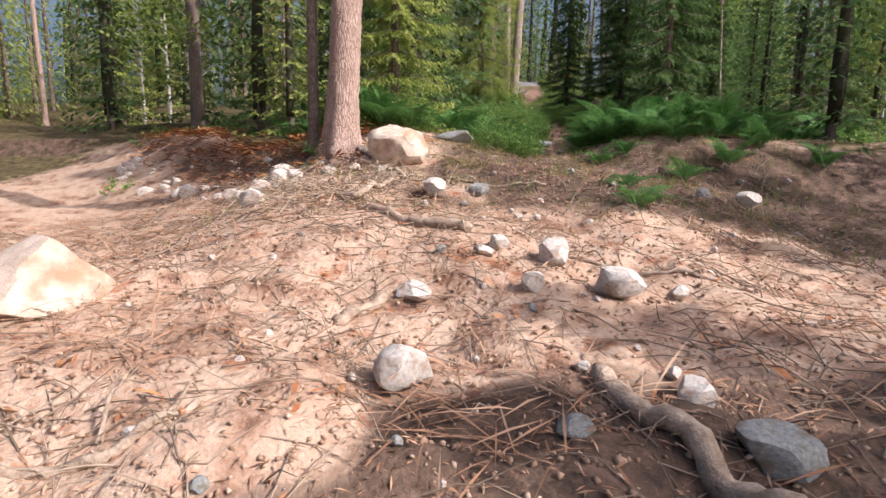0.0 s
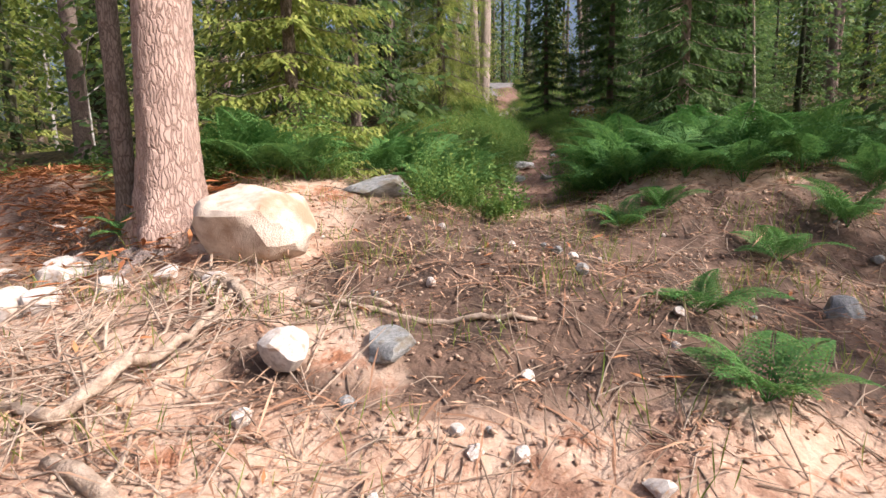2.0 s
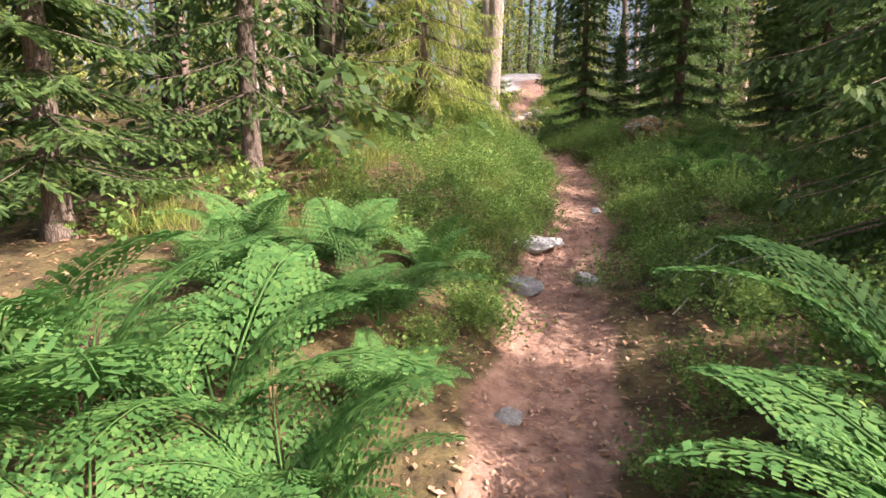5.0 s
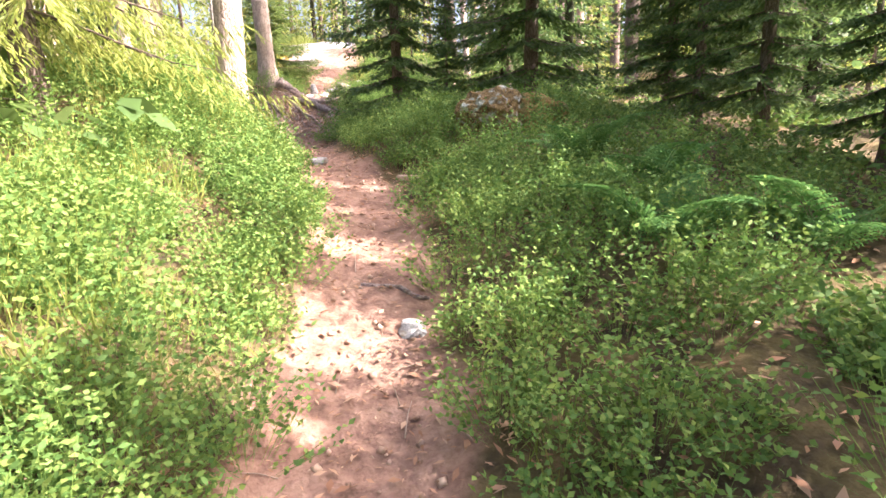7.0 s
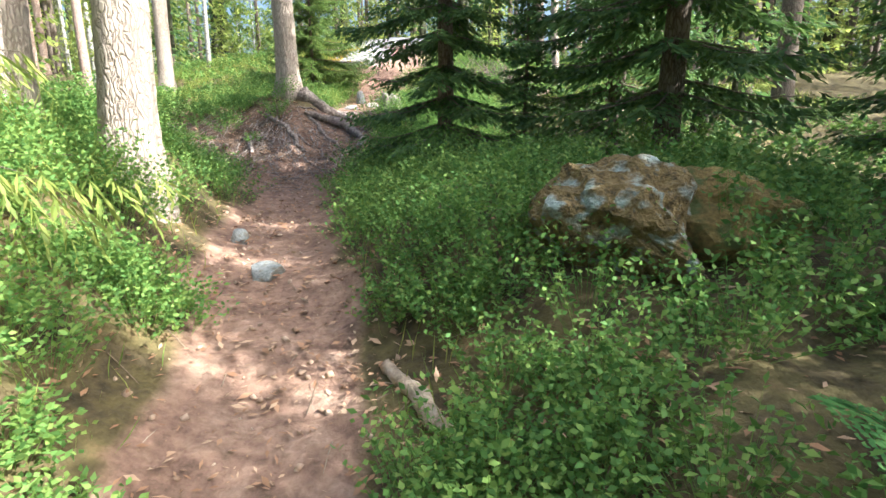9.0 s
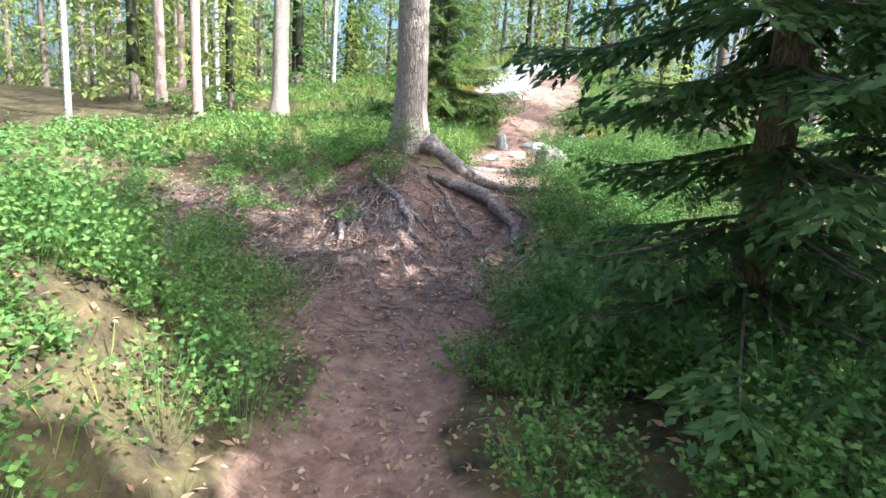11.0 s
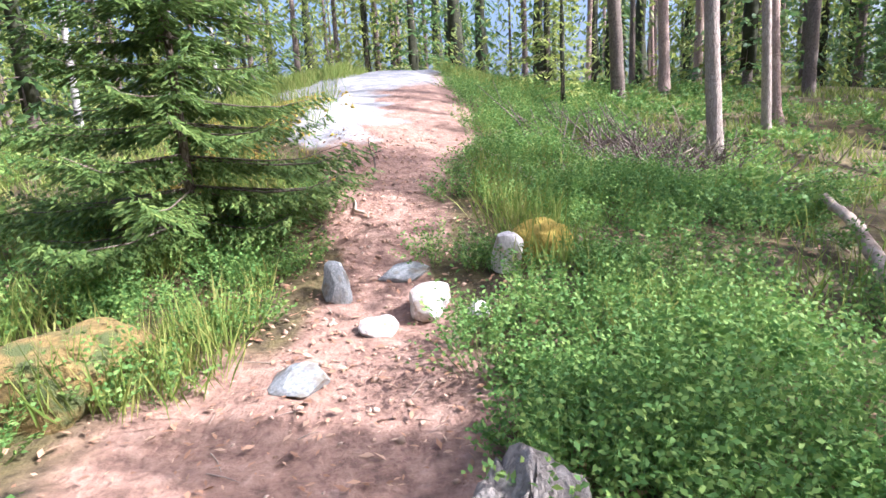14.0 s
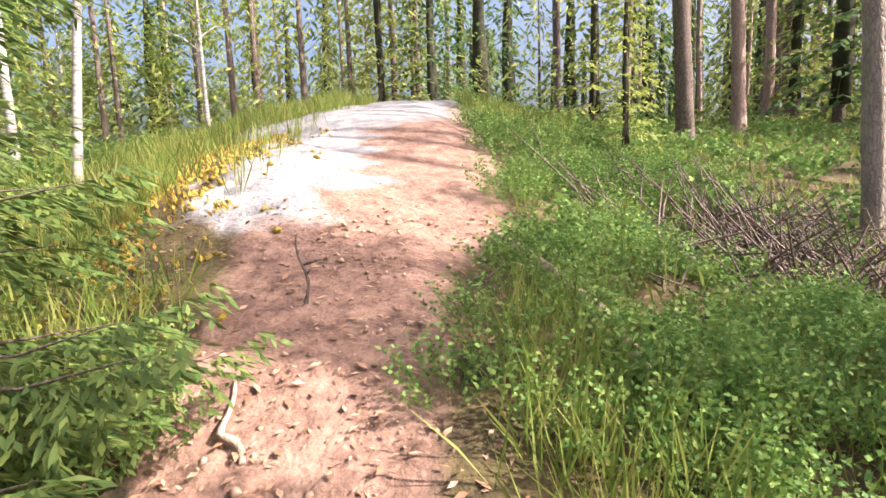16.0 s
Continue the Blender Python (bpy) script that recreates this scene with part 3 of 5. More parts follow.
def spruce(m, h, r, seed, label, bark=GREY_BARK, needles=NEEDLE, start=0.08, step_z=0.28, per=6, spray=0.11, tuft=0.07, width=0.028,
           droop=0.35, hang=0.5, trunk_r=None, bare=0.0, group="", dense=2.0, coarse_above=4.5):
    """A spruce: trunk, tiers of drooping limbs, and needle sprays along their twigs. bare: how far up the limbs are dead."""
    rn = np.random.RandomState(seed)
    tree = thing("spruce_tree", m, label, "tree", group)
    trunk_r = trunk_r or h * 0.013
    part("trunk", trunk_mesh("trunk", h, trunk_r, bark, seed, 10, 26, 0.35, rough=0.04, taper=0.92), tree)
    limbs, base, ahead, size, wide_of = [], [], [], [], []
    z = start * h
    while z < h * 0.985:
        full = (1 - z / h) ** 0.75
        tier = rn.uniform(0.8, 1.1)
        for k in range(per):
            az = 6.283 * k / per + rn.uniform(-0.5, 0.5) + z * 3
            ln = r * full * rn.uniform(0.65, 1.1) * tier + 0.06
            zz = z + rn.uniform(-0.18, 0.18) * step_z
            fine = zz < coarse_above
            n = max(4, int(ln / (spray if fine else spray * 2.2)))
            s = np.linspace(0.02, 1, n)
            out = np.array([np.cos(az), np.sin(az)])
            fall = -droop * ln * s ** 1.3 + 0.2 * ln * s ** 4
            pts = np.stack([out[0] * s * ln, out[1] * s * ln, zz + fall], -1)
            bend = pts[:: max(1, n // (2 if spray > 0.12 else 4))]
            limbs.append(tube(bend, np.linspace(0.004 + 0.008 * ln, 0.002, len(bend)), 3, close=False))
            if zz < bare * h and rn.rand() < 0.8:
                continue
            side = np.array([-out[1], out[0], 0])
            lead = np.array([out[0], out[1], -0.1])
            tf, wd = (tuft, width) if fine else (tuft * 1.8, width * 3)
            for sg in (-1, 1):
                tw, ts = pts[1:], s[1:]
                tl = (0.07 + 0.4 * ln * (1.05 - ts) * ts ** 0.5) * rn.uniform(0.6, 1.15, len(tw))
                d = lead * 0.7 + sg * side * rn.uniform(0.55, 0.95, (len(tw), 1)) + np.array([0, 0, -1.0]) * rn.uniform(0.15, 0.9, (len(tw), 1)) * hang
                d /= np.linalg.norm(d, axis=1)[:, None]
                reps = np.maximum(2, (tl / tf * dense).astype(int))
                idx = np.repeat(np.arange(len(tw)), reps)
                q = np.concatenate([np.linspace(0, 1, c) for c in reps])
                b = tw[idx] + d[idx] * (q * tl[idx])[:, None]
                b[:, 2] -= hang * 0.3 * tl[idx] * q ** 2
                turn = np.cross(d[idx], (0, 0, 1.0)) * rn.choice((-1, 1), len(b))[:, None]
                base.append(b)
                ahead.append(d[idx] + turn * rn.uniform(0.0, 0.8, (len(b), 1)) + 0.16 * rn.normal(size=b.shape) - np.array([0, 0, 0.25 * hang]))
                size.append(tf * rn.uniform(0.7, 1.35, len(b)))
                wide_of.append(np.full(len(b), wd))
        z += step_z * (0.6 + 0.6 * full)
    part("branchwork", mesh_of("branchwork", *join(*limbs), bark), tree)["kind"] = "stuff"
    base, ahead, size, wide_of = (np.concatenate(a) for a in (base, ahead, size, wide_of))
    # solid dark core painted as the crown's shaded inside, closes see-through gaps
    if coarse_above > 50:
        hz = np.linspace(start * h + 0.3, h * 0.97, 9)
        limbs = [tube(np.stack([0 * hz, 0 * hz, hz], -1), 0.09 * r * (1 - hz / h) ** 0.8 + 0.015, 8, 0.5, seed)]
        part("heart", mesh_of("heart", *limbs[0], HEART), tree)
    up = rn.normal(size=base.shape) * 0.45 + np.array([0, 0, 1.0])
    part("crown", mesh_of("crown", *leaves(base, ahead, up, size, wide_of, 0.04), needles), tree)
    return tree


def crown_of_clumps(name, centers, radii, per, mat, seed, leaf=(0.1, 0.035), up=0.4):
    """Leaves or needles in loose clumps round the given centres."""
    rn = np.random.RandomState(seed)
    c = np.repeat(np.asarray(centers, float), per, axis=0)
    rr = np.repeat(np.asarray(radii, float), per)
    d = unit(rn, len(c))
    p = c + d * (rr * rn.uniform(0.25, 1, len(c)) ** 0.6)[:, None] * np.array([1, 1, 0.7])
    return mesh_of(name, *leaves(p, d + 0.7 * unit(rn, len(c)), unit(rn, len(c), up), leaf[0] * rn.uniform(0.6, 1.4, len(c)), leaf[1]), mat)


def pine(m, h, r, seed, label, bark=PINE_BARK, lean=(0, 0), clumps=60, per=60, group="", sides=36, rings=110, crown_at=0.6, rough=0.045, flare=0.5):
    """A tall pine: bare plated trunk, high open crown on crooked limbs."""
    rn = np.random.RandomState(seed)
    tree = thing("pine_tree", m, label, "tree", group)
    part("trunk", trunk_mesh("trunk", h, r, bark, seed, sides, rings, flare, lean, rough), tree)
    limbs, centers = [], []
    for _ in range(clumps // 3):
        z = h * rn.uniform(crown_at, 0.98)
        az, ln = rn.uniform(0, 6.283), rn.uniform(0.7, 2.4) * (1.15 - (z / h - crown_at))
        o = np.array([np.cos(az), np.sin(az), 0])
        b = np.array([lean[0] * z, lean[1] * z, z])
        pts = np.array([b, b + o * ln * 0.5 + (0, 0, 0.1 * ln), b + o * ln + (0, 0, 0.35 * ln)])
        limbs.append(tube(pts, [0.035, 0.025, 0.012], 5, close=False))
        centers += [pts[2], pts[2] + rn.normal(size=3) * 0.45, pts[1] + rn.normal(size=3) * 0.4]
    part("branchwork", mesh_of("branchwork", *join(*limbs), bark), tree)["kind"] = "stuff"
    part("crown", crown_of_clumps("crown", centers, rn.uniform(0.3, 0.65, len(centers)), per, PINE_NEEDLE, seed, (0.16, 0.03)), tree)
    return tree


def birch(m, h, r, seed, label, lean=(0, 0), clumps=90, per=40, bark=BIRCH_BARK, low=0.3, spread=1.5, leafs=(0.06, 0.05), mat=BIRCH_LEAF, group=""):
    """A slim leafy tree with fine limbs and hanging leaves."""
    rn = np.random.RandomState(seed)
    tree = thing("birch_tree", m, label, "tree", group)
    part("trunk", trunk_mesh("trunk", h, r, bark, seed, 10, 30, 0.25, lean, 0.03, 0.85), tree)
    limbs, centers = [], []
    for _ in range(clumps // 3):
        z = h * rn.uniform(low, 0.98)
        az = rn.uniform(0, 6.283)
        ln = spread * (1.25 - z / h) * rn.uniform(0.5, 1.1)
        o = np.array([np.cos(az), np.sin(az), 0])
        b = np.array([lean[0] * z, lean[1] * z, z])
        pts = np.array([b, b + o * ln * 0.5 + (0, 0, 0.4 * ln), b + o * ln + (0, 0, 0.5 * ln)])
        limbs.append(tube(pts, [r * 0.3, r * 0.2, r * 0.08], 4, close=False))
        centers += [pts[2], pts[1] + rn.normal(size=3) * 0.25, pts[2] + rn.normal(size=3) * 0.35]
    part("branchwork", mesh_of("branchwork", *join(*limbs), bark), tree)["kind"] = "stuff"
    part("crown", crown_of_clumps("crown", centers, rn.uniform(0.2, 0.5, len(centers)), per, mat, seed, leafs), tree)
    return tree


def at(x, y, turn=0.0, scale=1.0, sink=0.0):
    return pose(x, y, ground_z(x, y) - sink, 0, 0, turn) @ Matrix.Scale(scale, 4)


# trees beside the walk
clearing_pine = pine(at(-1.5, 7.72), 15, 0.225, 3, "large pine with reddish plated bark at the clearing's edge", lean=(0.06, 0.0), sides=44, rings=150)
pine(at(-1.98, 7.85), 11, 0.085, 5, "slim dark pine standing beside the large pine", GREY_BARK, (0.012, 0), 30, 50, sides=14, rings=50)
pine(at(-7.95, 16.2), 16, 0.2, 7, "dark pine at the back of the clearing", GREY_BARK, sides=18, rings=50)
pine(at(1.82, 19.75), 15, 0.16, 11, "sunlit pale-barked pine among bilberries", PALE_BARK, (0.05, 0), sides=40, rings=140)
pine(at(0.95, 20.1), 14, 0.145, 12, "old pale pine with a twisted trunk", PALE_BARK, (0.06, 0), sides=36, rings=110)
pine(at(-2.4, 31.4), 15, 0.19, 13, "straight grey pine on the slope", PALE_BARK, (0.0, 0), sides=20, rings=60)
root_pine = pine(at(1.93, 24.8), 16, 0.16, 17, "pine with plated bark and roots bared over the bank", PALE_BARK, (-0.005, 0), sides=44, rings=150, flare=0.5)
pine(at(9.0, 36.4), 16, 0.16, 19, "dark straight pine on the mossy floor", GREY_BARK, (-0.05, 0), sides=20, rings=60, flare=0.3)
pine(at(8.24, 31.6), 15, 0.11, 20, "grey lichened trunk beside a brush heap", PALE_BARK, (-0.06, 0), sides=20, rings=60, flare=0.3)
pine(at(10.9, 37.6), 17, 0.14, 21, "reddish pine trunk in the open wood", PINE_BARK, (-0.06, 0), sides=18, rings=50, flare=0.3)
pine(at(9.9, 32.7), 12, 0.08, 22, "thin pale trunk in the open wood", PALE_BARK, (-0.06, 0), 24, 40, sides=12, rings=40)
pine(at(11.0, 33.8), 14, 0.1, 23, "thin reddish trunk in the open wood", PINE_BARK, (-0.06, 0), 24, 40, sides=12, rings=40)

young = spruce(at(1.8, 28.5), 3.9, 1.5, 31, "dense young spruce beside the rocky path", needles=NEEDLE_YOUNG, start=0.06, step_z=0.2, per=9, spray=0.045, tuft=0.06, width=0.017, droop=0.16, hang=0.5, trunk_r=0.045, dense=5.0, coarse_above=3.2)
dark = spruce(at(4.05, 21.5), 7.0, 1.15, 33, "dark spruce overhanging the path", start=0.08, step_z=0.25, per=10, spray=0.055, tuft=0.068, width=0.028, droop=0.35, hang=0.6, dense=3.5, coarse_above=3.0)
copy_thing(dark, at(5.9, 20.6, 100, 1.3))
copy_thing(dark, at(7.2, 19.2, 200, 0.9))
# this copy and the short ones below are added to shade path and bank
copy_thing(dark, at(6.2, 22.5, 20, 1.25))
for sx, sy, s in ((6.9, 16.2, 0.68), (6.2, 14.7, 0.6), (6.8, 17.3, 0.78), (6.9, 18.3, 0.72), (7.2, 15.3, 0.66), (6.0, 13.2, 0.6), (5.2, 22.9, 0.45)):
    copy_thing(dark, at(sx, sy, sx * 90, s))
copy_thing(dark, at(-2.4, 13.4, 40, 1.35))
lit = spruce(at(0.65, 17.9), 9, 2.1, 35, "sunlit spruce with long hanging sprays", needles=NEEDLE_SUNLIT, start=0.09, step_z=0.3, per=8, spray=0.07, tuft=0.08, width=0.015, droop=0.5, hang=1.4, dense=4.6, coarse_above=3.6)
spruce(at(-1.2, 15.2), 10, 1.6, 36, "old spruce with a bare grey lower trunk", start=0.1, step_z=0.4, per=7, spray=0.09, tuft=0.11, width=0.045, dense=3.0, droop=0.5, hang=1.1, trunk_r=0.12, bare=0.12, coarse_above=4)
spruce(at(4.6, 12.35), 5.6, 1.5, 37, "spruce with a brown trunk and drooping limbs", bark=PINE_BARK, start=0.1, step_z=0.3, per=8, spray=0.065, tuft=0.09, width=0.036, droop=0.5, hang=1.0, trunk_r=0.11, dense=3.0, coarse_above=3.6)
spruce(at(-1.0, 9.6), 7, 1.3, 38, "spruce with sunlit yellow-green needles and drooping sprays behind the pine", needles=NEEDLE_SUNLIT, start=0.06, step_z=0.3, per=8, spray=0.06, tuft=0.085, width=0.036, droop=0.4, hang=0.9, dense=3.0, coarse_above=3.2)

# the wood behind, in a few sorts
FAR = dict(step_z=0.52, per=6, spray=0.24, tuft=0.24, width=0.13, dense=2.3, coarse_above=99, group="spruces of the wood")
far_spruce = [spruce(at(-9.5, 19.5), 13, 2.2, 51, "tall dark spruce in the wood", start=0.05, droop=0.4, hang=0.7, **FAR),
              spruce(at(5.2, 46), 11, 2.0, 52, "dark spruce in the wood", start=0.03, droop=0.35, hang=0.6, **FAR),
              spruce(at(3.4, 47), 10, 1.8, 53, "sunlit light green spruce in the wood", needles=NEEDLE_SUNLIT, start=0.05, droop=0.35, hang=0.6, **FAR)]
# those at (7.7, 26.3) and (6.5, 9.6) are added to shade the path
for sx, sy, k, s in ((8.2, 24.0, 1, 0.6), (7.7, 26.3, 1, 0.6), (6.5, 9.6, 1, 0.62), (11, 21.5, 1, 0.45), (13, 24, 0, 0.45), (10, 26, 2, 0.4), (15, 20.5, 1, 0.5), (9.0, 18.8, 1, 0.4), (7.4, 36.6, 2, 0.62), (6.3, 13.6, 1, 0.34), (7.8, 14.4, 1, 0.36), (9.4, 13.9, 0, 0.34), (10.9, 14.8, 2, 0.4), (12.5, 14.5, 1, 0.4),
                     (-3.8, 12.4, 2, 0.6), (-5.2, 14.2, 1, 0.8), (6.6, 33.5, 2, 0.3), (-4.5, 33, 2, 0.7), (-5.5, 40, 1, 1.1), (-9.5, 36, 2, 1.2), (-3.2, 17, 1, 0.9), (-1.8, 19.6, 2, 0.6)):
    copy_thing(far_spruce[k], at(sx, sy, sx * 50, s))
# unseen spruces added right of the clearing to shade its soil and bank
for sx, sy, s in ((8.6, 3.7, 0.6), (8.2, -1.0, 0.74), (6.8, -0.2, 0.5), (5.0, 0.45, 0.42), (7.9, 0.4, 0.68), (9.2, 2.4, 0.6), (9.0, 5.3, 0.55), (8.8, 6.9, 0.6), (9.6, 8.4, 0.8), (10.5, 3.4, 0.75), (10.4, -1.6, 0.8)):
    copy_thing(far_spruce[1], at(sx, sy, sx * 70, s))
far_pine = [pine(at(13, 30), 17, 0.16, 61, "tall pine trunk in the wood", GREY_BARK, (-0.03, 0.02), 45, 40, "pines of the wood", 12, 30, 0.6),
            pine(at(14, 41), 16, 0.14, 62, "tall reddish pine in the wood", PINE_BARK, (-0.01, 0), 45, 40, "pines of the wood", 12, 30, 0.55)]
far_birch = [birch(at(-13.5, 24.5), 11, 0.09, 71, "white birch at the wood's edge", (0.01, 0), 90, 24, leafs=(0.15, 0.11), group="birches of the wood"),
             birch(at(13.2, 17.5), 8, 0.05, 72, "yellow-green young birch at the wood's edge", (-0.03, 0), 110, 26, low=0.12, leafs=(0.13, 0.1), group="birches of the wood")]
for bx, by in ((-15, 25), (-15.8, 24), (14.4, 18.8), (12.0, 16.0), (15.6, 17.4), (-6, 35), (-3.2, 37.5), (-7.5, 31), (-1.5, 43)):
    copy_thing(far_birch[0 if bx < 0 else 1], at(bx, by, bx * 77, 1.0 + 0.2 * math.sin(by)))
birch(at(0.0, 33.6), 7, 0.06, 73, "white birch leaning over the grass", (0.12, 0), 60, 30, low=0.5, leafs=(0.08, 0.06))
birch(at(6.0, 12.7), 6, 0.03, 74, "thin sapling with pale stem", (-0.06, 0), 60, 26, low=0.35, spread=0.8, bark=PALE_BARK)
rnd = random.Random(12)
taken = [(-9.5, 19.5), (7.0, 16.5), (13, 30), (8.3, 35.2), (8.5, 32), (10.3, 36.4), (9.9, 32.7)]
made = 0
while made < 125:
    tx, ty = rnd.uniform(-30, 34), rnd.uniform(-24, 66)
    clear_of = 3.6 if ty > 10 else 0
    if abs(tx - float(track_x(ty))) < clear_of + (3.5 if ty > 24 else 0) + (2.0 if tx > 0 and ty > 24 else 0):
        continue
    if ty < 9.5 + max(0, -tx * 0.9) and -12 < tx < 30 and ty > -16:
        continue
    if 3 < tx < 30 and ty < 12 or 4 < tx < 19 and 9 < ty < 26:
        continue
    if any((tx - a) ** 2 + (ty - b) ** 2 < 1.9 ** 2 for a, b in taken):
        continue
    taken.append((tx, ty))
    made += 1
    k = rnd.random()
    if ty > 26 and tx > 4:
        proto = far_pine[rnd.randrange(2)] if k < 0.62 else far_spruce[rnd.randrange(3)]
    elif ty > 24:
        proto = far_birch[rnd.randrange(2)] if k < 0.52 else far_spruce[2] if k < 0.75 else far_pine[1]
    else:
        proto = far_spruce[rnd.randrange(3)] if k < 0.68 else far_birch[rnd.randrange(2)] if k < 0.82 else far_pine[rnd.randrange(2)]
    low = tx > 3 and -14 < ty < 25
    copy_thing(proto, at(tx, ty, rnd.uniform(0, 360), rnd.uniform(0.4, 0.6) if low else rnd.uniform(0.75, 1.25), 0.05))

for _ in range(34):
    tx, ty = rnd.uniform(11, 32), rnd.uniform(25, 52)
    if all((tx - a) ** 2 + (ty - b) ** 2 > 1.6 ** 2 for a, b in taken):
        taken.append((tx, ty))
        copy_thing(rnd.choice((far_pine[0], far_pine[1], far_spruce[0], far_spruce[1])), at(tx, ty, rnd.uniform(0, 360), rnd.uniform(0.8, 1.2), 0.05))


def far_wood(seed, trees, arc, near, deep, needles, label):
    """The wood beyond, too deep to count: rough conical crowns on thin trunks."""
    rn = np.random.RandomState(seed)
    pieces, stems, hearts = [], [], []
    for _ in range(trees):
        a, d = rn.uniform(*arc), rn.uniform(near, deep)
        x, y = 2 + d * math.cos(a), 20 + d * math.sin(a)
        z, h = ground_z(x, y), rn.uniform(9, 17)
        n, fine = (750, 0.6) if deep < 60 else (380, 1.0)
        t = rn.uniform(0.02, 1, n) ** 1.2
        az = rn.uniform(0, 6.283, n)
        rr = h * 0.21 * (1 - t) * rn.uniform(0.5, 1.1, n) + 0.1
        p = np.stack([x + rr * np.cos(az), y + rr * np.sin(az), z + h * t], -1)
        out = np.stack([np.cos(az), np.sin(az), -0.6 - 0.4 * rn.rand(n)], -1)
        # the same dark core, standing for shade inside the far crown
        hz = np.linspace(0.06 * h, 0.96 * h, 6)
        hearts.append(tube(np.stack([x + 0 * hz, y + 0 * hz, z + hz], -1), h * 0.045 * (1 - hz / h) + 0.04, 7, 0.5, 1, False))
        pieces.append(leaves(p, out + 0.4 * rn.normal(size=p.shape), unit(rn, n, 1), fine * rn.uniform(0.35, 0.8, n), 0.19 * fine, 0.05))
        stems.append(tube([(x, y, z - 0.3), (x, y, z + h * 0.5), (x, y, z + h)], [0.16, 0.1, 0.02], 5, close=False))
    tagged(new("far_wood", mesh_of("far_wood", *join(*pieces), needles)), label, "forest", kind="stuff")
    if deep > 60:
        tagged(new("far_hearts", mesh_of("far_hearts", *join(*hearts), HEART)), "dark cores standing for the shaded insides of the far spruces", "forest", kind="stuff")
    tagged(new("far_trunks", mesh_of("far_trunks", *join(*stems), GREY_BARK)), "thin dark trunks far behind", "forest", kind="stuff")


far_wood(5, 240, (0, 6.283), 36, 90, NEEDLE, "dense spruce wood far behind")
far_wood(6, 85, (0.7, 2.9), 27, 46, NEEDLE_SUNLIT, "sunlit light green wood behind the ridge")


# ---- bared roots of the pine over the bank ----
def root(name, line, radii, parent, sink=0.35, seed=0, mat=ROOT_BARK, lift=0.0):
    """A root that follows the ground along a line on the plan."""
    line = np.array(line, float)
    t = np.linspace(0, len(line) - 1, len(line) * 7)
    i = np.arange(len(line))
    rn = np.random.RandomState(seed)
    x = np.interp(t, i, line[:, 0]) + 0.012 * np.sin(t * 5 + seed)
    y = np.interp(t, i, line[:, 1]) + 0.012 * np.sin(t * 4.1 + seed * 2)
    r = np.interp(t, np.linspace(0, t[-1], len(radii)), radii)
    r = r * (1 + 0.12 * np.sin(t * 3.3 + seed))
    z = height(x, y) + r * (1 - 2 * sink) + lift * np.sin(np.pi * t / t[-1])
    ob = part(name, mesh_of(name, *tube(np.stack([x, y, z], -1), r, 10, 0.16, seed), mat, True), parent)
    if parent:
        ob.matrix_parent_inverse = parent.matrix_basis.inverted()
    return ob


root("root", [(2.25, 24.21), (2.44, 24.28), (2.71, 24.28), (2.9, 24.1), (3.0, 23.86), (3.1, 23.62), (3.13, 23.38)], (0.035, 0.06, 0.062, 0.055, 0.045, 0.03), root_pine, 0.2, 1, lift=0.04)
root("root", [(2.15, 24.7), (2.36, 24.66), (2.65, 24.77), (3.0, 24.57), (3.32, 24.41)], (0.13, 0.1, 0.075, 0.06, 0.035), root_pine, 0.3, 2)
root("root", [(2.32, 24.19), (2.46, 24.14), (2.54, 23.94), (2.66, 23.78), (2.81, 23.58)], (0.025, 0.03, 0.024, 0.018), root_pine, 0.25, 3)
root("root", [(1.74, 24.17), (1.88, 23.99), (2.09, 23.77), (2.19, 23.63), (2.27, 23.49), (2.35, 23.41)], (0.025, 0.03, 0.038, 0.034, 0.025), root_pine, 0.25, 4)
root("root", [(2.13, 23.71), (2.29, 23.65), (2.44, 23.58)], (0.022, 0.018, 0.012), root_pine, 0.25, 5)
root("root", [(1.59, 23.73), (1.65, 23.52), (1.69, 23.34)], (0.03, 0.032, 0.025), root_pine, 0.25, 6)
root("root", [(1.73, 23.71), (1.96, 23.53)], (0.015, 0.01), root_pine, 0.25, 7)
root("root", [(3.08, 24.08), (3.26, 23.79), (3.36, 23.69)], (0.03, 0.02, 0.012), root_pine, 0.25, 8)
root("root", [(2.99, 24.03), (3.11, 23.72), (3.21, 23.56)], (0.02, 0.016, 0.01), root_pine, 0.25, 9)
root("root", [(2.16, 24.28), (2.26, 24.38), (2.39, 24.48)], (0.012, 0.014, 0.01), root_pine, 0.2, 10)
root("root", [(1.57, 23.75), (1.74, 23.58), (1.84, 23.46)], (0.015, 0.012, 0.008), root_pine, 0.25, 11)
rn = np.random.RandomState(8)
for k in range(110):
    rx, ry = rn.uniform(1.0, 3.2), rn.uniform(22.9, 24.1)
    ln, a = rn.uniform(0.15, 0.5), rn.uniform(-2.2, -0.9)
    root("rootlet", [(rx, ry), (rx + 0.5 * ln * math.cos(a), ry + 0.5 * ln * math.sin(a)), (rx + ln * math.cos(a + 0.3), ry + ln * math.sin(a + 0.3))], (0.011, 0.008, 0.003), root_pine, 0.2, k)
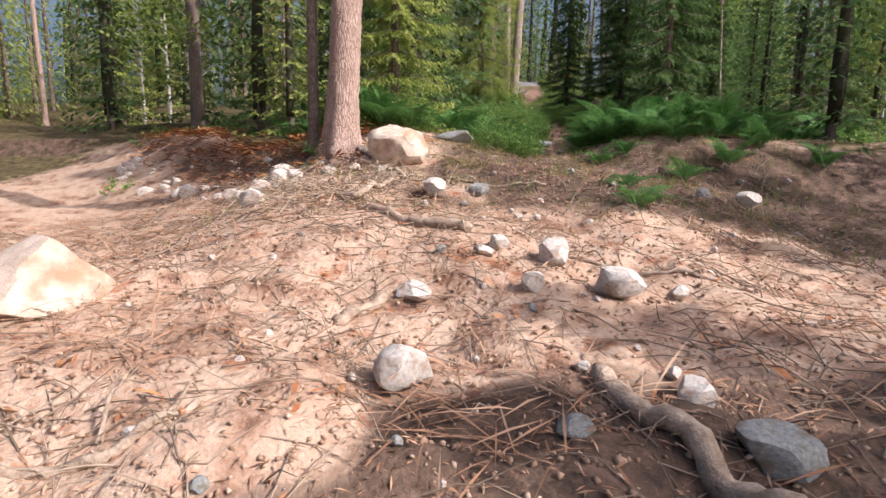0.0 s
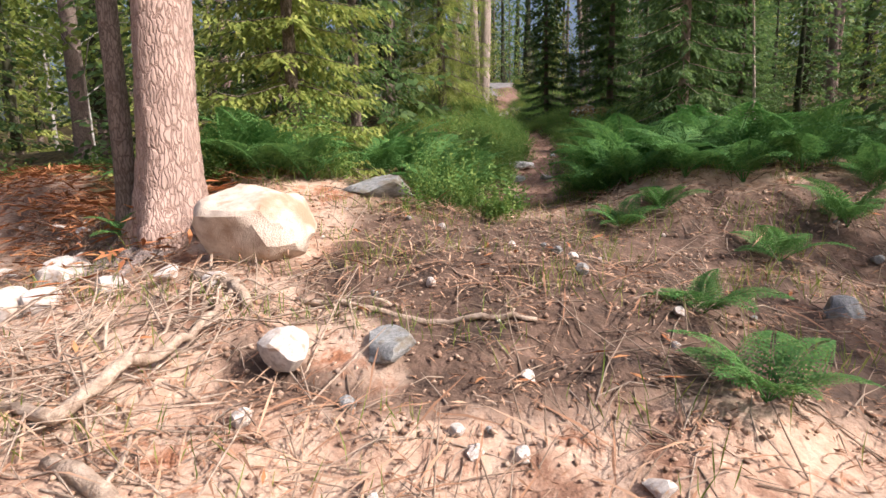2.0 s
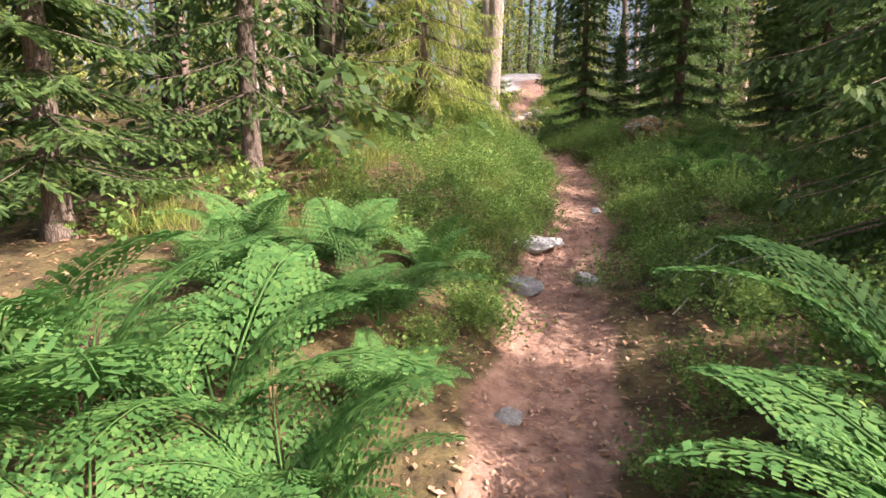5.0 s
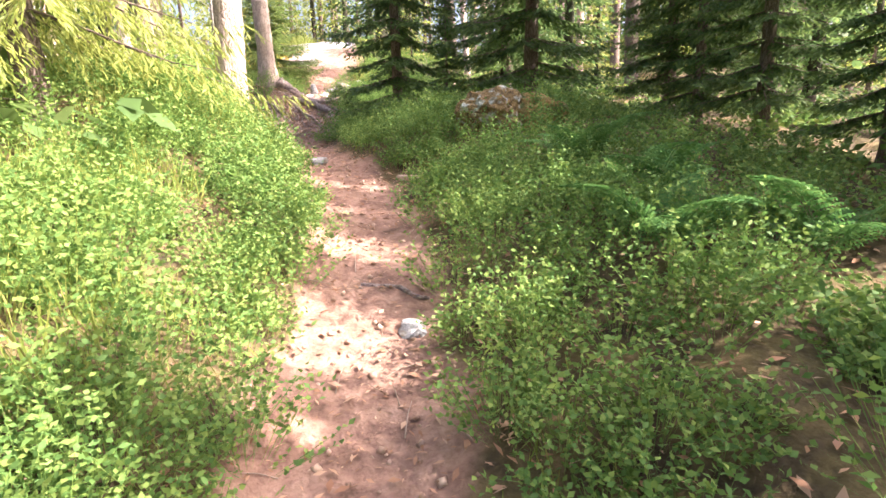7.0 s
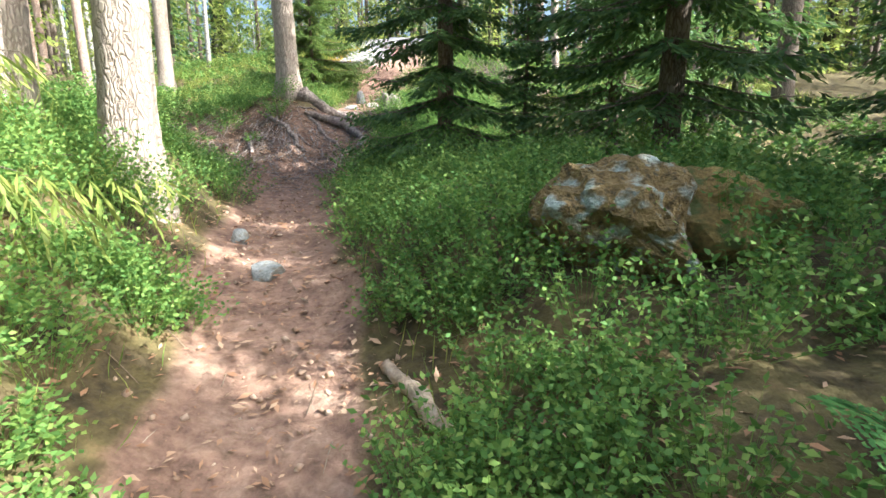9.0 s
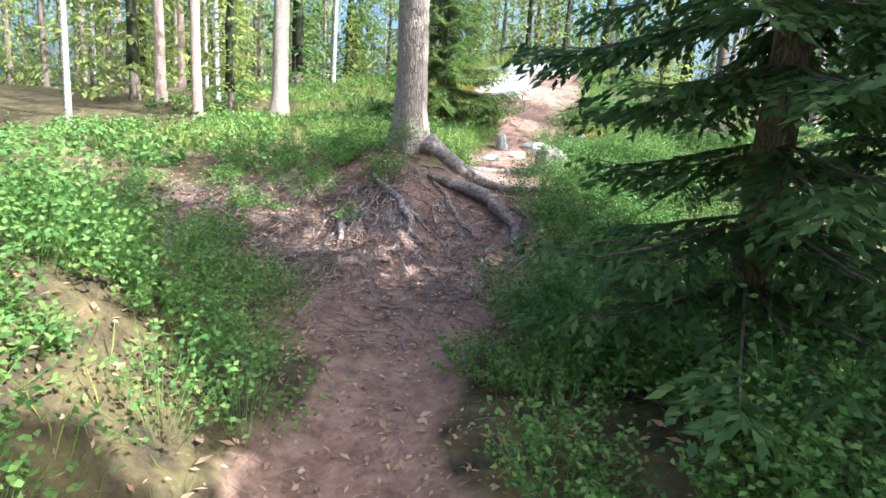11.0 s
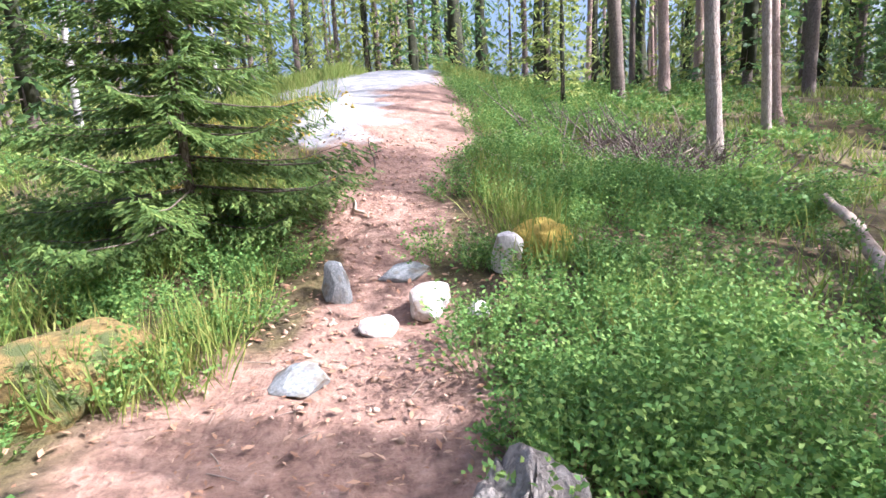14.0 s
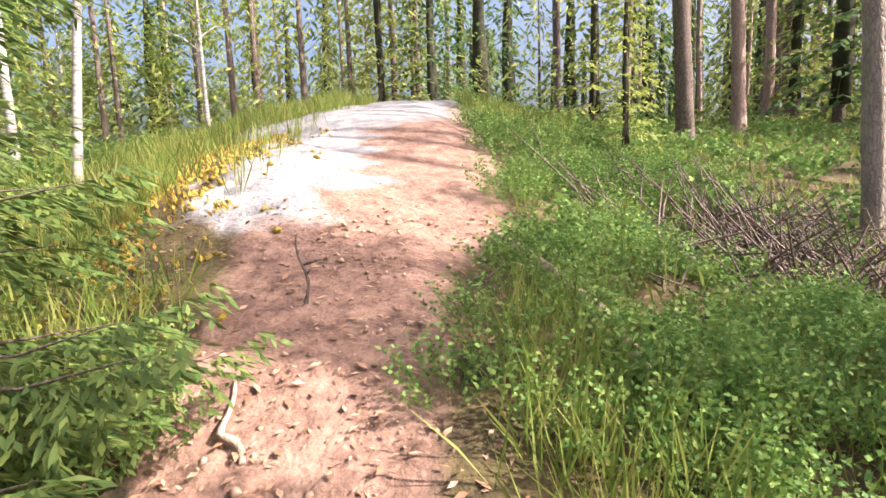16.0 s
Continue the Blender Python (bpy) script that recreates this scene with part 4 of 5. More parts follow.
for k, (ax, ay) in enumerate(((-1.85, 7.3), (-1.52, 7.2), (-1.08, 7.42), (-2.0, 7.6))):
    root("root", [(-1.42 + 0.35 * (ax + 1.42), 7.68 + 0.35 * (ay - 7.68)), (ax, ay), (ax + (ax + 1.42) * 0.5, ay - 0.35)], (0.09, 0.05, 0.02), clearing_pine, 0.4, 30 + k)


# ---- stump, logs and fallen sticks ----
def stump(x, y, r, h, label):
    m = at(x, y, 20)
    ob = thing("tree_stump", m, label, "stump")
    rn = np.random.RandomState(5)
    a = np.linspace(0, 2 * np.pi, 40, endpoint=False)
    rows = []
    lob = 0.1 * np.cos(5 * a) + 0.06 * np.cos(9 * a + 1)
    for z, k in ((-0.3, 1.5), (0, 1.3), (h * 0.3, 1.08), (h * 0.7, 1.0), (h, 0.97), (h * 0.99, 0.8), (h * 0.9, 0.4), (h * 0.88, 0.05)):
        rr = r * k * (1 + lob * (1.5 if z < h * 0.2 else 0.7) + 0.03 * rn.uniform(-1, 1, 40))
        top = 0.04 * np.sin(2 * a) + 0.03 * rn.uniform(-1, 1, 40) if z > h * 0.85 else 0
        rows.append(np.stack([rr * np.cos(a), rr * np.sin(a), z + top + 0 * a], -1))
    i, j = np.meshgrid(np.arange(len(rows) - 1), np.arange(40), indexing="ij")
    f = np.stack([i * 40 + j, i * 40 + (j + 1) % 40, (i + 1) * 40 + (j + 1) % 40, (i + 1) * 40 + j], -1).reshape(-1, 4)
    part("trunk", mesh_of("trunk", np.concatenate(rows), f, ROTTEN, True), ob)
    return ob


old_stump = stump(3.5, 25.5, 0.17, 0.24, "weathered grey pine stump beside the path")
root("root", [(3.35, 25.75), (3.1, 25.8), (2.85, 25.72), (2.55, 25.6)], (0.06, 0.05, 0.04, 0.025), old_stump, 0.3, 50)


def log(line, radii, label, mat=DEAD_WOOD, name="log", category="log", lift=0.0, seed=0, branches=0):
    ob = thing(name, Matrix.Translation((line[0][0], line[0][1], ground_z(*line[0]))), label, category)
    root("stem", line, radii, ob, 0.15, seed, mat, lift)
    rn = np.random.RandomState(seed + 9)
    for k in range(branches):
        q = rn.uniform(0.2, 0.95)
        p0, p1 = np.array(line[0]), np.array(line[-1])
        b = p0 + (p1 - p0) * q
        a, ln = rn.uniform(0, 6.28), rn.uniform(0.15, 0.5)
        root("twig", [tuple(b), (b[0] + ln * math.cos(a), b[1] + ln * math.sin(a))], (0.01, 0.004), ob, 0.1, seed + k, mat, 0.08)
    return ob


log([(0.93, 2.45), (1.1, 2.15), (1.32, 1.75), (1.45, 1.4)], (0.05, 0.055, 0.06), "brown debarked log lying in the dirt", seed=1)
log([(-0.45, 3.0), (-0.22, 3.4)], (0.035, 0.045), "short broken branch on bare soil", seed=2)
log([(-0.75, 5.2), (-0.2, 4.85), (0.33, 4.58)], (0.035, 0.045, 0.05), "fallen branch stripped of bark", seed=3, branches=5)
log([(-1.2, 5.5), (-0.8, 5.3), (-0.6, 5.9), (-0.55, 6.6)], (0.025, 0.03, 0.02), "forked dead branch in the slash heap", seed=4, branches=8, lift=0.08)
log([(-0.9, 6.8), (-0.6, 6.6), (-0.45, 6.4)], (0.05, 0.05, 0.03), "bleached root end in the soil", seed=5, branches=3)
log([(-1.4, 1.7), (-1.0, 1.8), (-0.8, 2.1)], (0.02, 0.025, 0.02), "dry stick among needles", seed=6, branches=2)
log([(1.1, 4.1), (1.7, 3.9), (2.3, 3.7)], (0.015, 0.018, 0.012), "dry stick on the soil", seed=7, branches=2)
log([(-0.2, 6.5), (0.6, 6.2), (1.2, 6.1)], (0.015, 0.02, 0.012), "dry stick on the bank", seed=8, branches=2)
log([(2.9, 16.0), (3.1, 15.9), (3.25, 15.75)], (0.012, 0.014, 0.01), "thin root across the path", ROOT_BARK, seed=9)
log([(3.5, 18.2), (3.62, 17.9), (3.75, 17.6)], (0.03, 0.035, 0.03), "short grey branch beside the path", seed=10)
log([(3.12, 28.75), (3.02, 28.85), (2.98, 29.15)], (0.012, 0.014, 0.008), "bent twig on the path", DEAD_WOOD, "stick", "stick", 0.02, 12)
log([(4.35, 30.6), (4.6, 29.6), (4.75, 28.9)], (0.03, 0.035, 0.03), "grey branch lying in the grass", seed=13, lift=0.1, branches=3)
log([(6.2, 27.0), (6.8, 27.9), (7.4, 29.0)], (0.05, 0.045, 0.03), "fallen grey branch over the berries", seed=14, lift=0.2, branches=6)
log([(2.95, 12.35), (3.5, 12.7), (4.3, 13.0)], (0.006, 0.012, 0.02), "bare bleached branch reaching towards the path", BLEACHED, seed=15, lift=0.13, branches=9)
log([(3.0, 12.9), (3.4, 13.0), (4.1, 13.3)], (0.005, 0.01, 0.014), "bare bleached branch above the berries", BLEACHED, seed=18, lift=0.16, branches=7)
log([(-0.2, 12.7), (-0.6, 13.6), (-0.9, 14.4)], (0.04, 0.05, 0.05), "fallen branch by the old spruce", seed=16, branches=8, lift=0.1)


def standing_stick(x, y, h, r, lean, label, mat, seed):
    """A dry stem stuck upright in the ground, bent twice, with a few side twigs."""
    rn = np.random.RandomState(seed)
    ob = thing("stick", at(x, y), label, "stick")
    q = np.linspace(0, 1, 9)
    line = np.stack([lean[0] * h * q + 0.05 * h * np.sin(q * 7 + seed), lean[1] * h * q + 0.04 * h * np.sin(q * 5), h * 1.06 * q - 0.06], -1)
    part("stem", mesh_of("stem", *tube(line, r * (1 - 0.7 * q), 8, 0.15, seed), mat, True), ob)
    for k in range(3):
        b = line[4 + k]
        d = np.array([rn.normal(), rn.normal(), 0.7]) * h * 0.13
        part("twig", mesh_of("twig", *tube([b, b + d * 0.5, b + d], [r * 0.5, r * 0.35, r * 0.12], 5), mat, True), ob)
    return ob


standing_stick(6.29, 29.29, 0.95, 0.016, (-0.12, 0.05), "bleached dry stem standing upright in the berries", DEAD_WOOD, 3)
standing_stick(3.2, 29.7, 0.4, 0.013, (-0.05, 0.1), "crooked dark dead stem standing in the path", GREY_BARK, 5)


# ---- ferns ----
def frond_mesh(seed, length=0.8):
    """One arching frond: a stalk and pairs of toothed leaflets."""
    rn = np.random.RandomState(seed)
    n = 17
    s = np.linspace(0.18, 1, n)
    line = lambda q: np.stack([0 * q, length * q * 0.85, length * (0.75 * q - 0.55 * q ** 2.2)], -1)  # noqa: E731
    stalk = tube(line(np.linspace(0, 1, 8)), np.linspace(0.006, 0.0015, 8), 4, close=False)
    base, ahead, ups, ls, ws = [], [], [], [], []
    d = np.gradient(line(s), axis=0)
    d /= np.linalg.norm(d, axis=1)[:, None]
    for sg in (-1, 1):
        for k in range(n):
            reach = length * 0.36 * (1 - s[k]) ** 0.75 * min(1, (s[k] - 0.1) / 0.15) + 0.02
            way = np.array([sg, 0, 0]) * 0.9 + d[k] * 0.45 + np.array([0, 0, -0.12])
            way /= np.linalg.norm(way)
            m = max(3, int(reach / 0.024))
            for q in range(m):
                f = (q + 0.5) / m
                b = line(s[k : k + 1])[0] + way * reach * f
                for s2 in (-1, 1):
                    base.append(b)
                    ahead.append(way * 0.7 + s2 * d[k] * 0.8 + rn.normal(size=3) * 0.1)
                    ups.append((rn.normal() * 0.15, rn.normal() * 0.15, 1))
                    ls.append(length * 0.068 * (1.15 - f))
                    ws.append(0.021)
    lv = leaves(np.array(base), np.array(ahead), np.array(ups), np.array(ls), np.array(ws), 0.05)
    return mesh_of("frond", *join(stalk, lv), FERN_LEAF)


FRONDS = [frond_mesh(s) for s in (1, 2, 3)]


def fern(x, y, size, label, n=7, seed=0, lift=0.0):
    r = random.Random(seed)
    ob = thing("fern", at(x, y, r.uniform(0, 360)), label, "fern", "ferns")
    ob.location.z += lift
    for k in range(n):
        f = part("frond", FRONDS[k % 3], ob)
        f.matrix_basis = pose(0, 0, -0.01, r.uniform(2, 38), r.uniform(-14, 14), 360 * k / n + r.uniform(-20, 20)) @ Matrix.Scale(size * r.uniform(0.75, 1.15), 4)
    return ob


for k, (fx, fy, s) in enumerate(((-1.1, 8.75, 1.0), (-0.75, 8.9, 0.9), (-1.45, 9.0, 0.9), (0.15, 10.3, 1.1), (0.5, 10.6, 1.1), (-0.3, 10.5, 1.0), (0.72, 8.62, 0.7), (1.0, 10.2, 0.8), (2.75, 10.0, 0.9), (0.6, 9.1, 0.8), (2.5, 9.4, 0.9), (2.35, 8.75, 0.6), (2.5, 8.6, 0.9), (3.0, 8.5, 0.9), (3.5, 8.4, 0.9), (4.1, 8.5, 0.9), (4.8, 8.8, 0.9), (-0.95, 8.45, 1.0), (-0.6, 8.5, 0.9), (-1.3, 8.6, 0.9),
                                 (2.25, 8.9, 0.8), (2.6, 9.2, 0.95), (2.85, 9.7, 1.1), (3.2, 9.3, 1.0), (3.6, 10.2, 1.1), (4.0, 9.8, 1.1), (3.2, 10.5, 1.1),
                                 (4.5, 11.0, 1.0), (5.0, 10.9, 1.1), (5.6, 11.2, 1.1), (6.2, 11.4, 1.0), (6.9, 11.5, 1.0), (7.5, 11.8, 1.0), (8.2, 12.0, 1.0), (3.3, 9.4, 0.7),
                                 (-2.2, 9.4, 0.9), (-2.9, 10.0, 0.9), (0.6, 9.7, 0.8), (0.0, 9.5, 0.8), (0.9, 10.3, 0.9), (3.6, 8.9, 0.9), (4.3, 9.2, 1.0), (4.9, 9.7, 1.0), (5.6, 10.2, 1.0), (6.3, 10.4, 1.0), (7.1, 10.8, 1.0), (4.6, 10.4, 1.1), (2.05, 5.5, 0.6), (2.15, 6.3, 0.55), (3.2, 7.3, 0.6), (3.9, 7.6, 0.7), (2.6, 8.0, 0.5), (2.2, 7.9, 0.5), (-1.85, 7.65, 0.45), (4.6, 8.2, 0.7), (5.3, 7.8, 0.7))):
    fern(fx, fy, s * (1.2 if fy > 8 else 1.0), "green fern in the shade above the bank" if fy > 8 else "bright green fern on the bank", 7, k)
for k, (fx, fy, s) in enumerate(((0.95, 11.8, 1.1), (0.6, 11.3, 1.0), (1.05, 11.1, 0.75), (0.55, 12.4, 1.0), (1.2, 12.6, 0.9), (-0.1, 11.9, 1.0), (-0.2, 12.6, 0.9))):
    fern(fx, fy, s, "large fresh green fern beside the path", 9, 60 + k)
for k, (fx, fy, s) in enumerate(((4.7, 15.9, 0.9), (4.3, 15.2, 0.8), (4.9, 14.9, 0.8), (4.6, 16.7, 0.9))):
    fern(fx, fy, s, "pale fern leaning over the berries", 6, 80 + k)


# ---- low growth, past counting ----
def stuff(name, verts, faces, mat, label, category):
    return tagged(new(name, mesh_of(name, verts, faces, mat)), label, category, kind="stuff")


def scatter(rn, n, x0, x1, y0, y1, where):
    x, y = rn.uniform(x0, x1, n), rn.uniform(y0, y1, n)
    keep = rn.rand(n) < where(x, y)
    return x[keep], y[keep]


def off_path(x, y, w=0.5):
    return step(w - 0.12, w + 0.25, np.abs(x - track_x(y)))


def berry_where(x, y):
    dx = x - track_x(y)
    keep = off_path(x, y, 0.42 + 0.2 * step(27.5, 30, y)) * step(10.0, 12.0, y)
    keep = keep * (1 - np.exp(-((y - 23.3) / 1.5) ** 4) * (1 - step(0.55, 0.9, dx)) * 0.9)
    keep = keep * (1 - np.exp(-((y - 26.2) / 1.3) ** 4) * (1 - step(0.5, 0.8, dx)) * step(-3.5, -2.0, dx) * 0.85)
    keep = keep * (1 - step(29.5, 31.5, y) * step(-4.5, -3, dx) * (1 - step(0.9, 1.4, dx)))
    keep = keep * (1 - 0.85 * (1 - step(12.6, 13.6, y)) * (1 - step(-0.9, -0.5, dx)))
    keep = keep * (1 - step(28.3, 29.8, y) * step(-3, -1, dx) * (1 - step(2.0, 3.2, dx)) * 0.9)
    keep = keep * (1 - np.exp(-((x - 6.9) / 1.15) ** 4 - ((y - 30.8) / 1.0) ** 4))
    keep = keep * (1 - np.exp(-(((x - 4.2) / 0.5) ** 2 + ((y - 27.8) / 0.5) ** 2) ** 2))
    keep = keep * (1 - np.exp(-(((x - 4.5) / 0.42) ** 2 + ((y - 18.25) / 0.42) ** 2) ** 2))
    return keep * (0.55 + 0.45 * step(-0.5, 0.3, bumps(x, y, 1.6, 40)))


def shrubs(rn, x, y, per, h, leaf, wide=0.24):
    """Round bushes of many thin shoots that fan out from one foot, small leaves along each."""
    z = height(x, y)
    n, along = len(x), 9
    big = rn.uniform(0.65, 1.3, n) * np.clip(1 + 0.3 * bumps(x, y, 1.1, 33), 0.4, 1.6)
    shoot = np.repeat(np.arange(n), max(1, per // along))
    m = len(shoot)
    a, out = rn.uniform(0, 6.283, m), rn.uniform(0, 1, m) ** 0.55
    foot_x, foot_y = x[shoot] + 0.3 * wide * out * np.cos(a), y[shoot] + 0.3 * wide * out * np.sin(a)
    foot = np.stack([foot_x, foot_y, height(foot_x, foot_y) - 0.02], -1)
    reach = wide * big[shoot] * out * rn.uniform(0.7, 1.15, m)
    tall = h * big[shoot] * np.sqrt(np.clip(1.05 - 0.8 * out ** 2, 0.1, 1)) * rn.uniform(0.7, 1.15, m)
    way = np.stack([reach * np.cos(a), reach * np.sin(a), tall], -1)
    k = np.repeat(np.arange(m), along)
    q = np.tile(np.linspace(0.42, 1.0, along), m) + rn.uniform(-0.04, 0.04, len(k))
    p = foot[k] + way[k] * q[:, None]
    turn = np.tile(np.arange(along) * 2.4, m) + a[k]
    d = np.stack([np.cos(turn), np.sin(turn), rn.uniform(-0.2, 1.0, len(k))], -1)
    lv = leaves(p, d, unit(rn, len(k), 0.7), leaf * rn.uniform(0.6, 1.35, len(k)), leaf * 0.66, 0.1)
    return join(lv, leaves(foot, way, unit(rn, m), np.linalg.norm(way, axis=1), 0.003))


rn = np.random.RandomState(77)
bx, by = scatter(rn, 1700, 0.6, 5.2, 10.2, 30.0, lambda x, y: berry_where(x, y) * (np.abs(x - track_x(y)) < 1.75))
stuff("bilberry_shrubs", *shrubs(rn, bx, by, 470, 0.34, 0.027), BERRY_LEAF, "dense bright green bilberry shrubs along the path", "shrub")
bx, by = scatter(rn, 1000, 0.0, 6.4, 10.2, 30.0, lambda x, y: berry_where(x, y) * (np.abs(x - track_x(y)) >= 1.75))
stuff("mid_bilberry_shrubs", *shrubs(rn, bx, by, 340, 0.36, 0.033, 0.28), BERRY_LEAF, "bilberry shrubs between the trees", "shrub")
bx, by = scatter(rn, 1600, -8, 13, 10.5, 40, lambda x, y: berry_where(x, y) * (1 - (x > 0.0) * (x < 6.4) * (y < 30.0)))
stuff("far_bilberry_shrubs", *shrubs(rn, bx, by, 90, 0.32, 0.08, 0.38), BERRY_LEAF, "bilberry carpet deeper in the wood", "shrub")
bx, by = scatter(rn, 150, 3.35, 5.4, 21.8, 26.6, lambda x, y: step(0.75, 1.1, x - track_x(y)))
stuff("hollow_shrubs", *shrubs(rn, bx, by, 400, 0.42, 0.028), BERRY_LEAF, "dense green bilberry bushes in the hollow below the stump", "shrub")
bx, by = scatter(rn, 110, 1.2, 2.75, 15.6, 21.2, lambda x, y: step(0.5, 0.75, track_x(y) - x))
stuff("verge_shrubs", *shrubs(rn, bx, by, 380, 0.26, 0.027, 0.22), BERRY_LEAF, "sunlit bilberry bushes on the bank beside the path", "shrub")
bx, by = scatter(rn, 620, 3.9, 7.6, 28.4, 35, lambda x, y: step(0.8, 1.3, x - track_x(y)) * step(-0.5, 0.4, bumps(x, y, 1.1, 47)) * (1 - np.exp(-((x - 6.9) / 1.15) ** 4 - ((y - 30.8) / 1.0) ** 4)))
stuff("ridge_bilberry_shrubs", *shrubs(rn, bx, by, 360, 0.34, 0.031), BERRY_LEAF, "bright green bilberry mounds beside the ridge path", "shrub")
bx, by = scatter(rn, 130, -1.6, 1.5, 7.9, 9.2, lambda x, y: np.exp(-((x - 0.85) / 0.38) ** 2 - ((y - 8.15) / 0.3) ** 2) + 0.35 * (x < -0.2) * (y > 8.3))
stuff("bank_shrubs", *shrubs(rn, bx, by, 330, 0.6, 0.034, 0.2), BERRY_LEAF, "yellow-green bilberry bushes on top of the bank", "shrub")


def blades(rn, x, y, h, w=0.006):
    n = len(x)
    b = np.stack([x, y, height(x, y) - 0.01], -1)
    a = np.stack([rn.normal(size=n) * 0.35, rn.normal(size=n) * 0.35, np.ones(n)], -1)
    return leaves(b, a, unit(rn, n), h * rn.uniform(0.5, 1.3, n), w, 0.06)


gx, gy = scatter(rn, 200000, -3.5, 8.5, 26.5, 43, lambda x, y: off_path(x - 0.2 * step(30, 31.5, y), y, 0.72 + 0.3 * step(29.5, 31, y)) * (0.35 + 0.65 * (np.abs(x - track_x(y)) < 2.8)) * (1 - 0.93 * np.exp(-(((x - 2.8) / 1.5) ** 2 + ((y - 33.5) / 3.6) ** 2) ** 2)) * step(-0.4, 0.5, bumps(x, y, 1.5, 61)) * (1 - 0.8 * step(0.9, 1.8, x - track_x(y)) * (1 - step(34, 37, y))))
stuff("grass", *blades(rn, gx, gy, 0.34, 0.011), GRASS_LEAF, "tall sunlit yellow-green grass", "grass")
gx, gy = scatter(rn, 9000, -1.5, 4.2, 12.5, 23, lambda x, y: off_path(x, y, 0.45) * (np.abs(x - track_x(y)) < 0.9))
stuff("path_grass", *blades(rn, gx, gy, 0.16), GRASS_LEAF, "short grass at the path's edges", "grass")
gx, gy = scatter(rn, 19000, 5.0, 16, 29, 42, lambda x, y: step(-0.5, 0.3, bumps(x, y, 2.1, 191)) * step(1.6, 2.6, x - track_x(y)) * (1 - np.exp(-((x - 6.9) / 1.2) ** 4 - ((y - 30.8) / 1.1) ** 4)))
stuff("wood_grass", *blades(rn, gx, gy, 0.24, 0.022), GRASS_LEAF, "sunlit grass and moss on the open wood floor", "grass")
gx, gy = scatter(rn, 22000, -1.5, 2.6, 12.8, 20, lambda x, y: step(0.55, 1.0, track_x(y) - x) * step(0.0, 0.6, bumps(x, y, 1.3, 181)))
stuff("dry_grass", *blades(rn, gx, gy, 0.3, 0.008), GRASS_LEAF, "yellowing thin grass between the berry bushes", "grass")
gx, gy = scatter(rn, 14000, -2.5, 5, 3.4, 9.5, lambda x, y: step(-0.1, 0.7, bumps(x, y, 0.9, 71)) * step(4, 7.0, y))
stuff("bank_grass", *blades(rn, gx, gy, 0.19), GRASS_LEAF, "sparse yellow-green grass tufts on the bank", "grass")


def litter(rn, x, y, size, mat_w=0.3, lift=0.008):
    n = len(x)
    b = np.stack([x, y, height(x, y) + lift + rn.uniform(0, 0.02, n)], -1)
    a = rn.uniform(0, 6.283, n)
    d = np.stack([np.cos(a), np.sin(a), rn.normal(size=n) * 0.25], -1)
    ln = size * rn.uniform(0.4, 1.5, n)
    return leaves(b, d, unit(rn, n, 2.0), ln, ln * mat_w, 0.05)


def cleared(x, y):
    ye = y + np.clip(x + 1.7, -9, 0)
    return 1 - step(7.8, 9.6, ye)


lx, ly = scatter(rn, 90000, -6.5, 5.5, -0.5, 13, lambda x, y: cleared(x, y) * (0.35 + 0.65 * step(-0.3, 0.5, bumps(x, y, 0.9, 81))))
stuff("needle_litter", *litter(rn, lx, ly, 0.06, 0.14), LITTER, "dry needles and bark scraps over cleared soil", "litter")
lx, ly = scatter(rn, 45000, -0.5, 5, 10, 32, lambda x, y: np.exp(-((x - track_x(y)) / 0.7) ** 2) * (0.4 + 0.6 * step(-0.3, 0.6, bumps(x, y, 0.8, 66))) + 0.9 * np.exp(-((y - 23.2) / 1.5) ** 4))
stuff("leaf_litter", *litter(rn, lx, ly, 0.032, 0.3, 0.004), LITTER, "dry brown leaves and needles on the path", "litter")
lx, ly = scatter(rn, 30000, -3, 6.5, 8.5, 31, lambda x, y: 0.85 + 0 * x)
stuff("forest_litter", *litter(rn, lx, ly, 0.05, 0.4), LITTER, "brown leaves and bark scraps on the forest floor", "litter")
lx, ly = scatter(rn, 20000, -9, -1.2, 5.5, 17, lambda x, y: np.exp(-((y + np.clip(x + 1.7, -9, 0) - 8.0) / 0.9) ** 2))
stuff("rusty_brush", *litter(rn, lx, ly, 0.2, 0.14, 0.12), RED_BRUSH, "rusty dead spruce branches heaped along the wood's edge", "brush")


def twigs(rn, x, y, lo, hi, r, rise):
    out = []
    for px, py in zip(x.tolist(), y.tolist()):
        a, ln = rn.uniform(0, 6.283), rn.uniform(lo, hi)
        q = np.array([0, 0.5, 1.0])
        xs, ys = px + q * ln * math.cos(a), py + q * ln * math.sin(a) + 0.1 * ln * np.sin(q * 3)
        out.append(tube(np.stack([xs, ys, height(xs, ys) + r + rise * q * rn.uniform(-0.2, 1)], -1), [r, r * 0.8, r * 0.35], 4, close=False))
    return join(*out)


tx, ty = scatter(rn, 10000, -5.5, 4.5, 0, 11, lambda x, y: cleared(x, y) * (0.3 + 0.7 * step(-0.2, 0.6, bumps(x, y, 1.4, 91))))
stuff("dry_twigs", *twigs(rn, tx, ty, 0.06, 0.5, 0.0045, 0.12), TWIG, "dry grey-brown twigs strewn over the clearing", "twigs")
tx, ty = scatter(rn, 1500, -3.2, 0.3, 4.2, 7.4, lambda x, y: np.exp(-((x + 1.15) / 0.75) ** 2 - ((y - 5.7) / 0.75) ** 2))
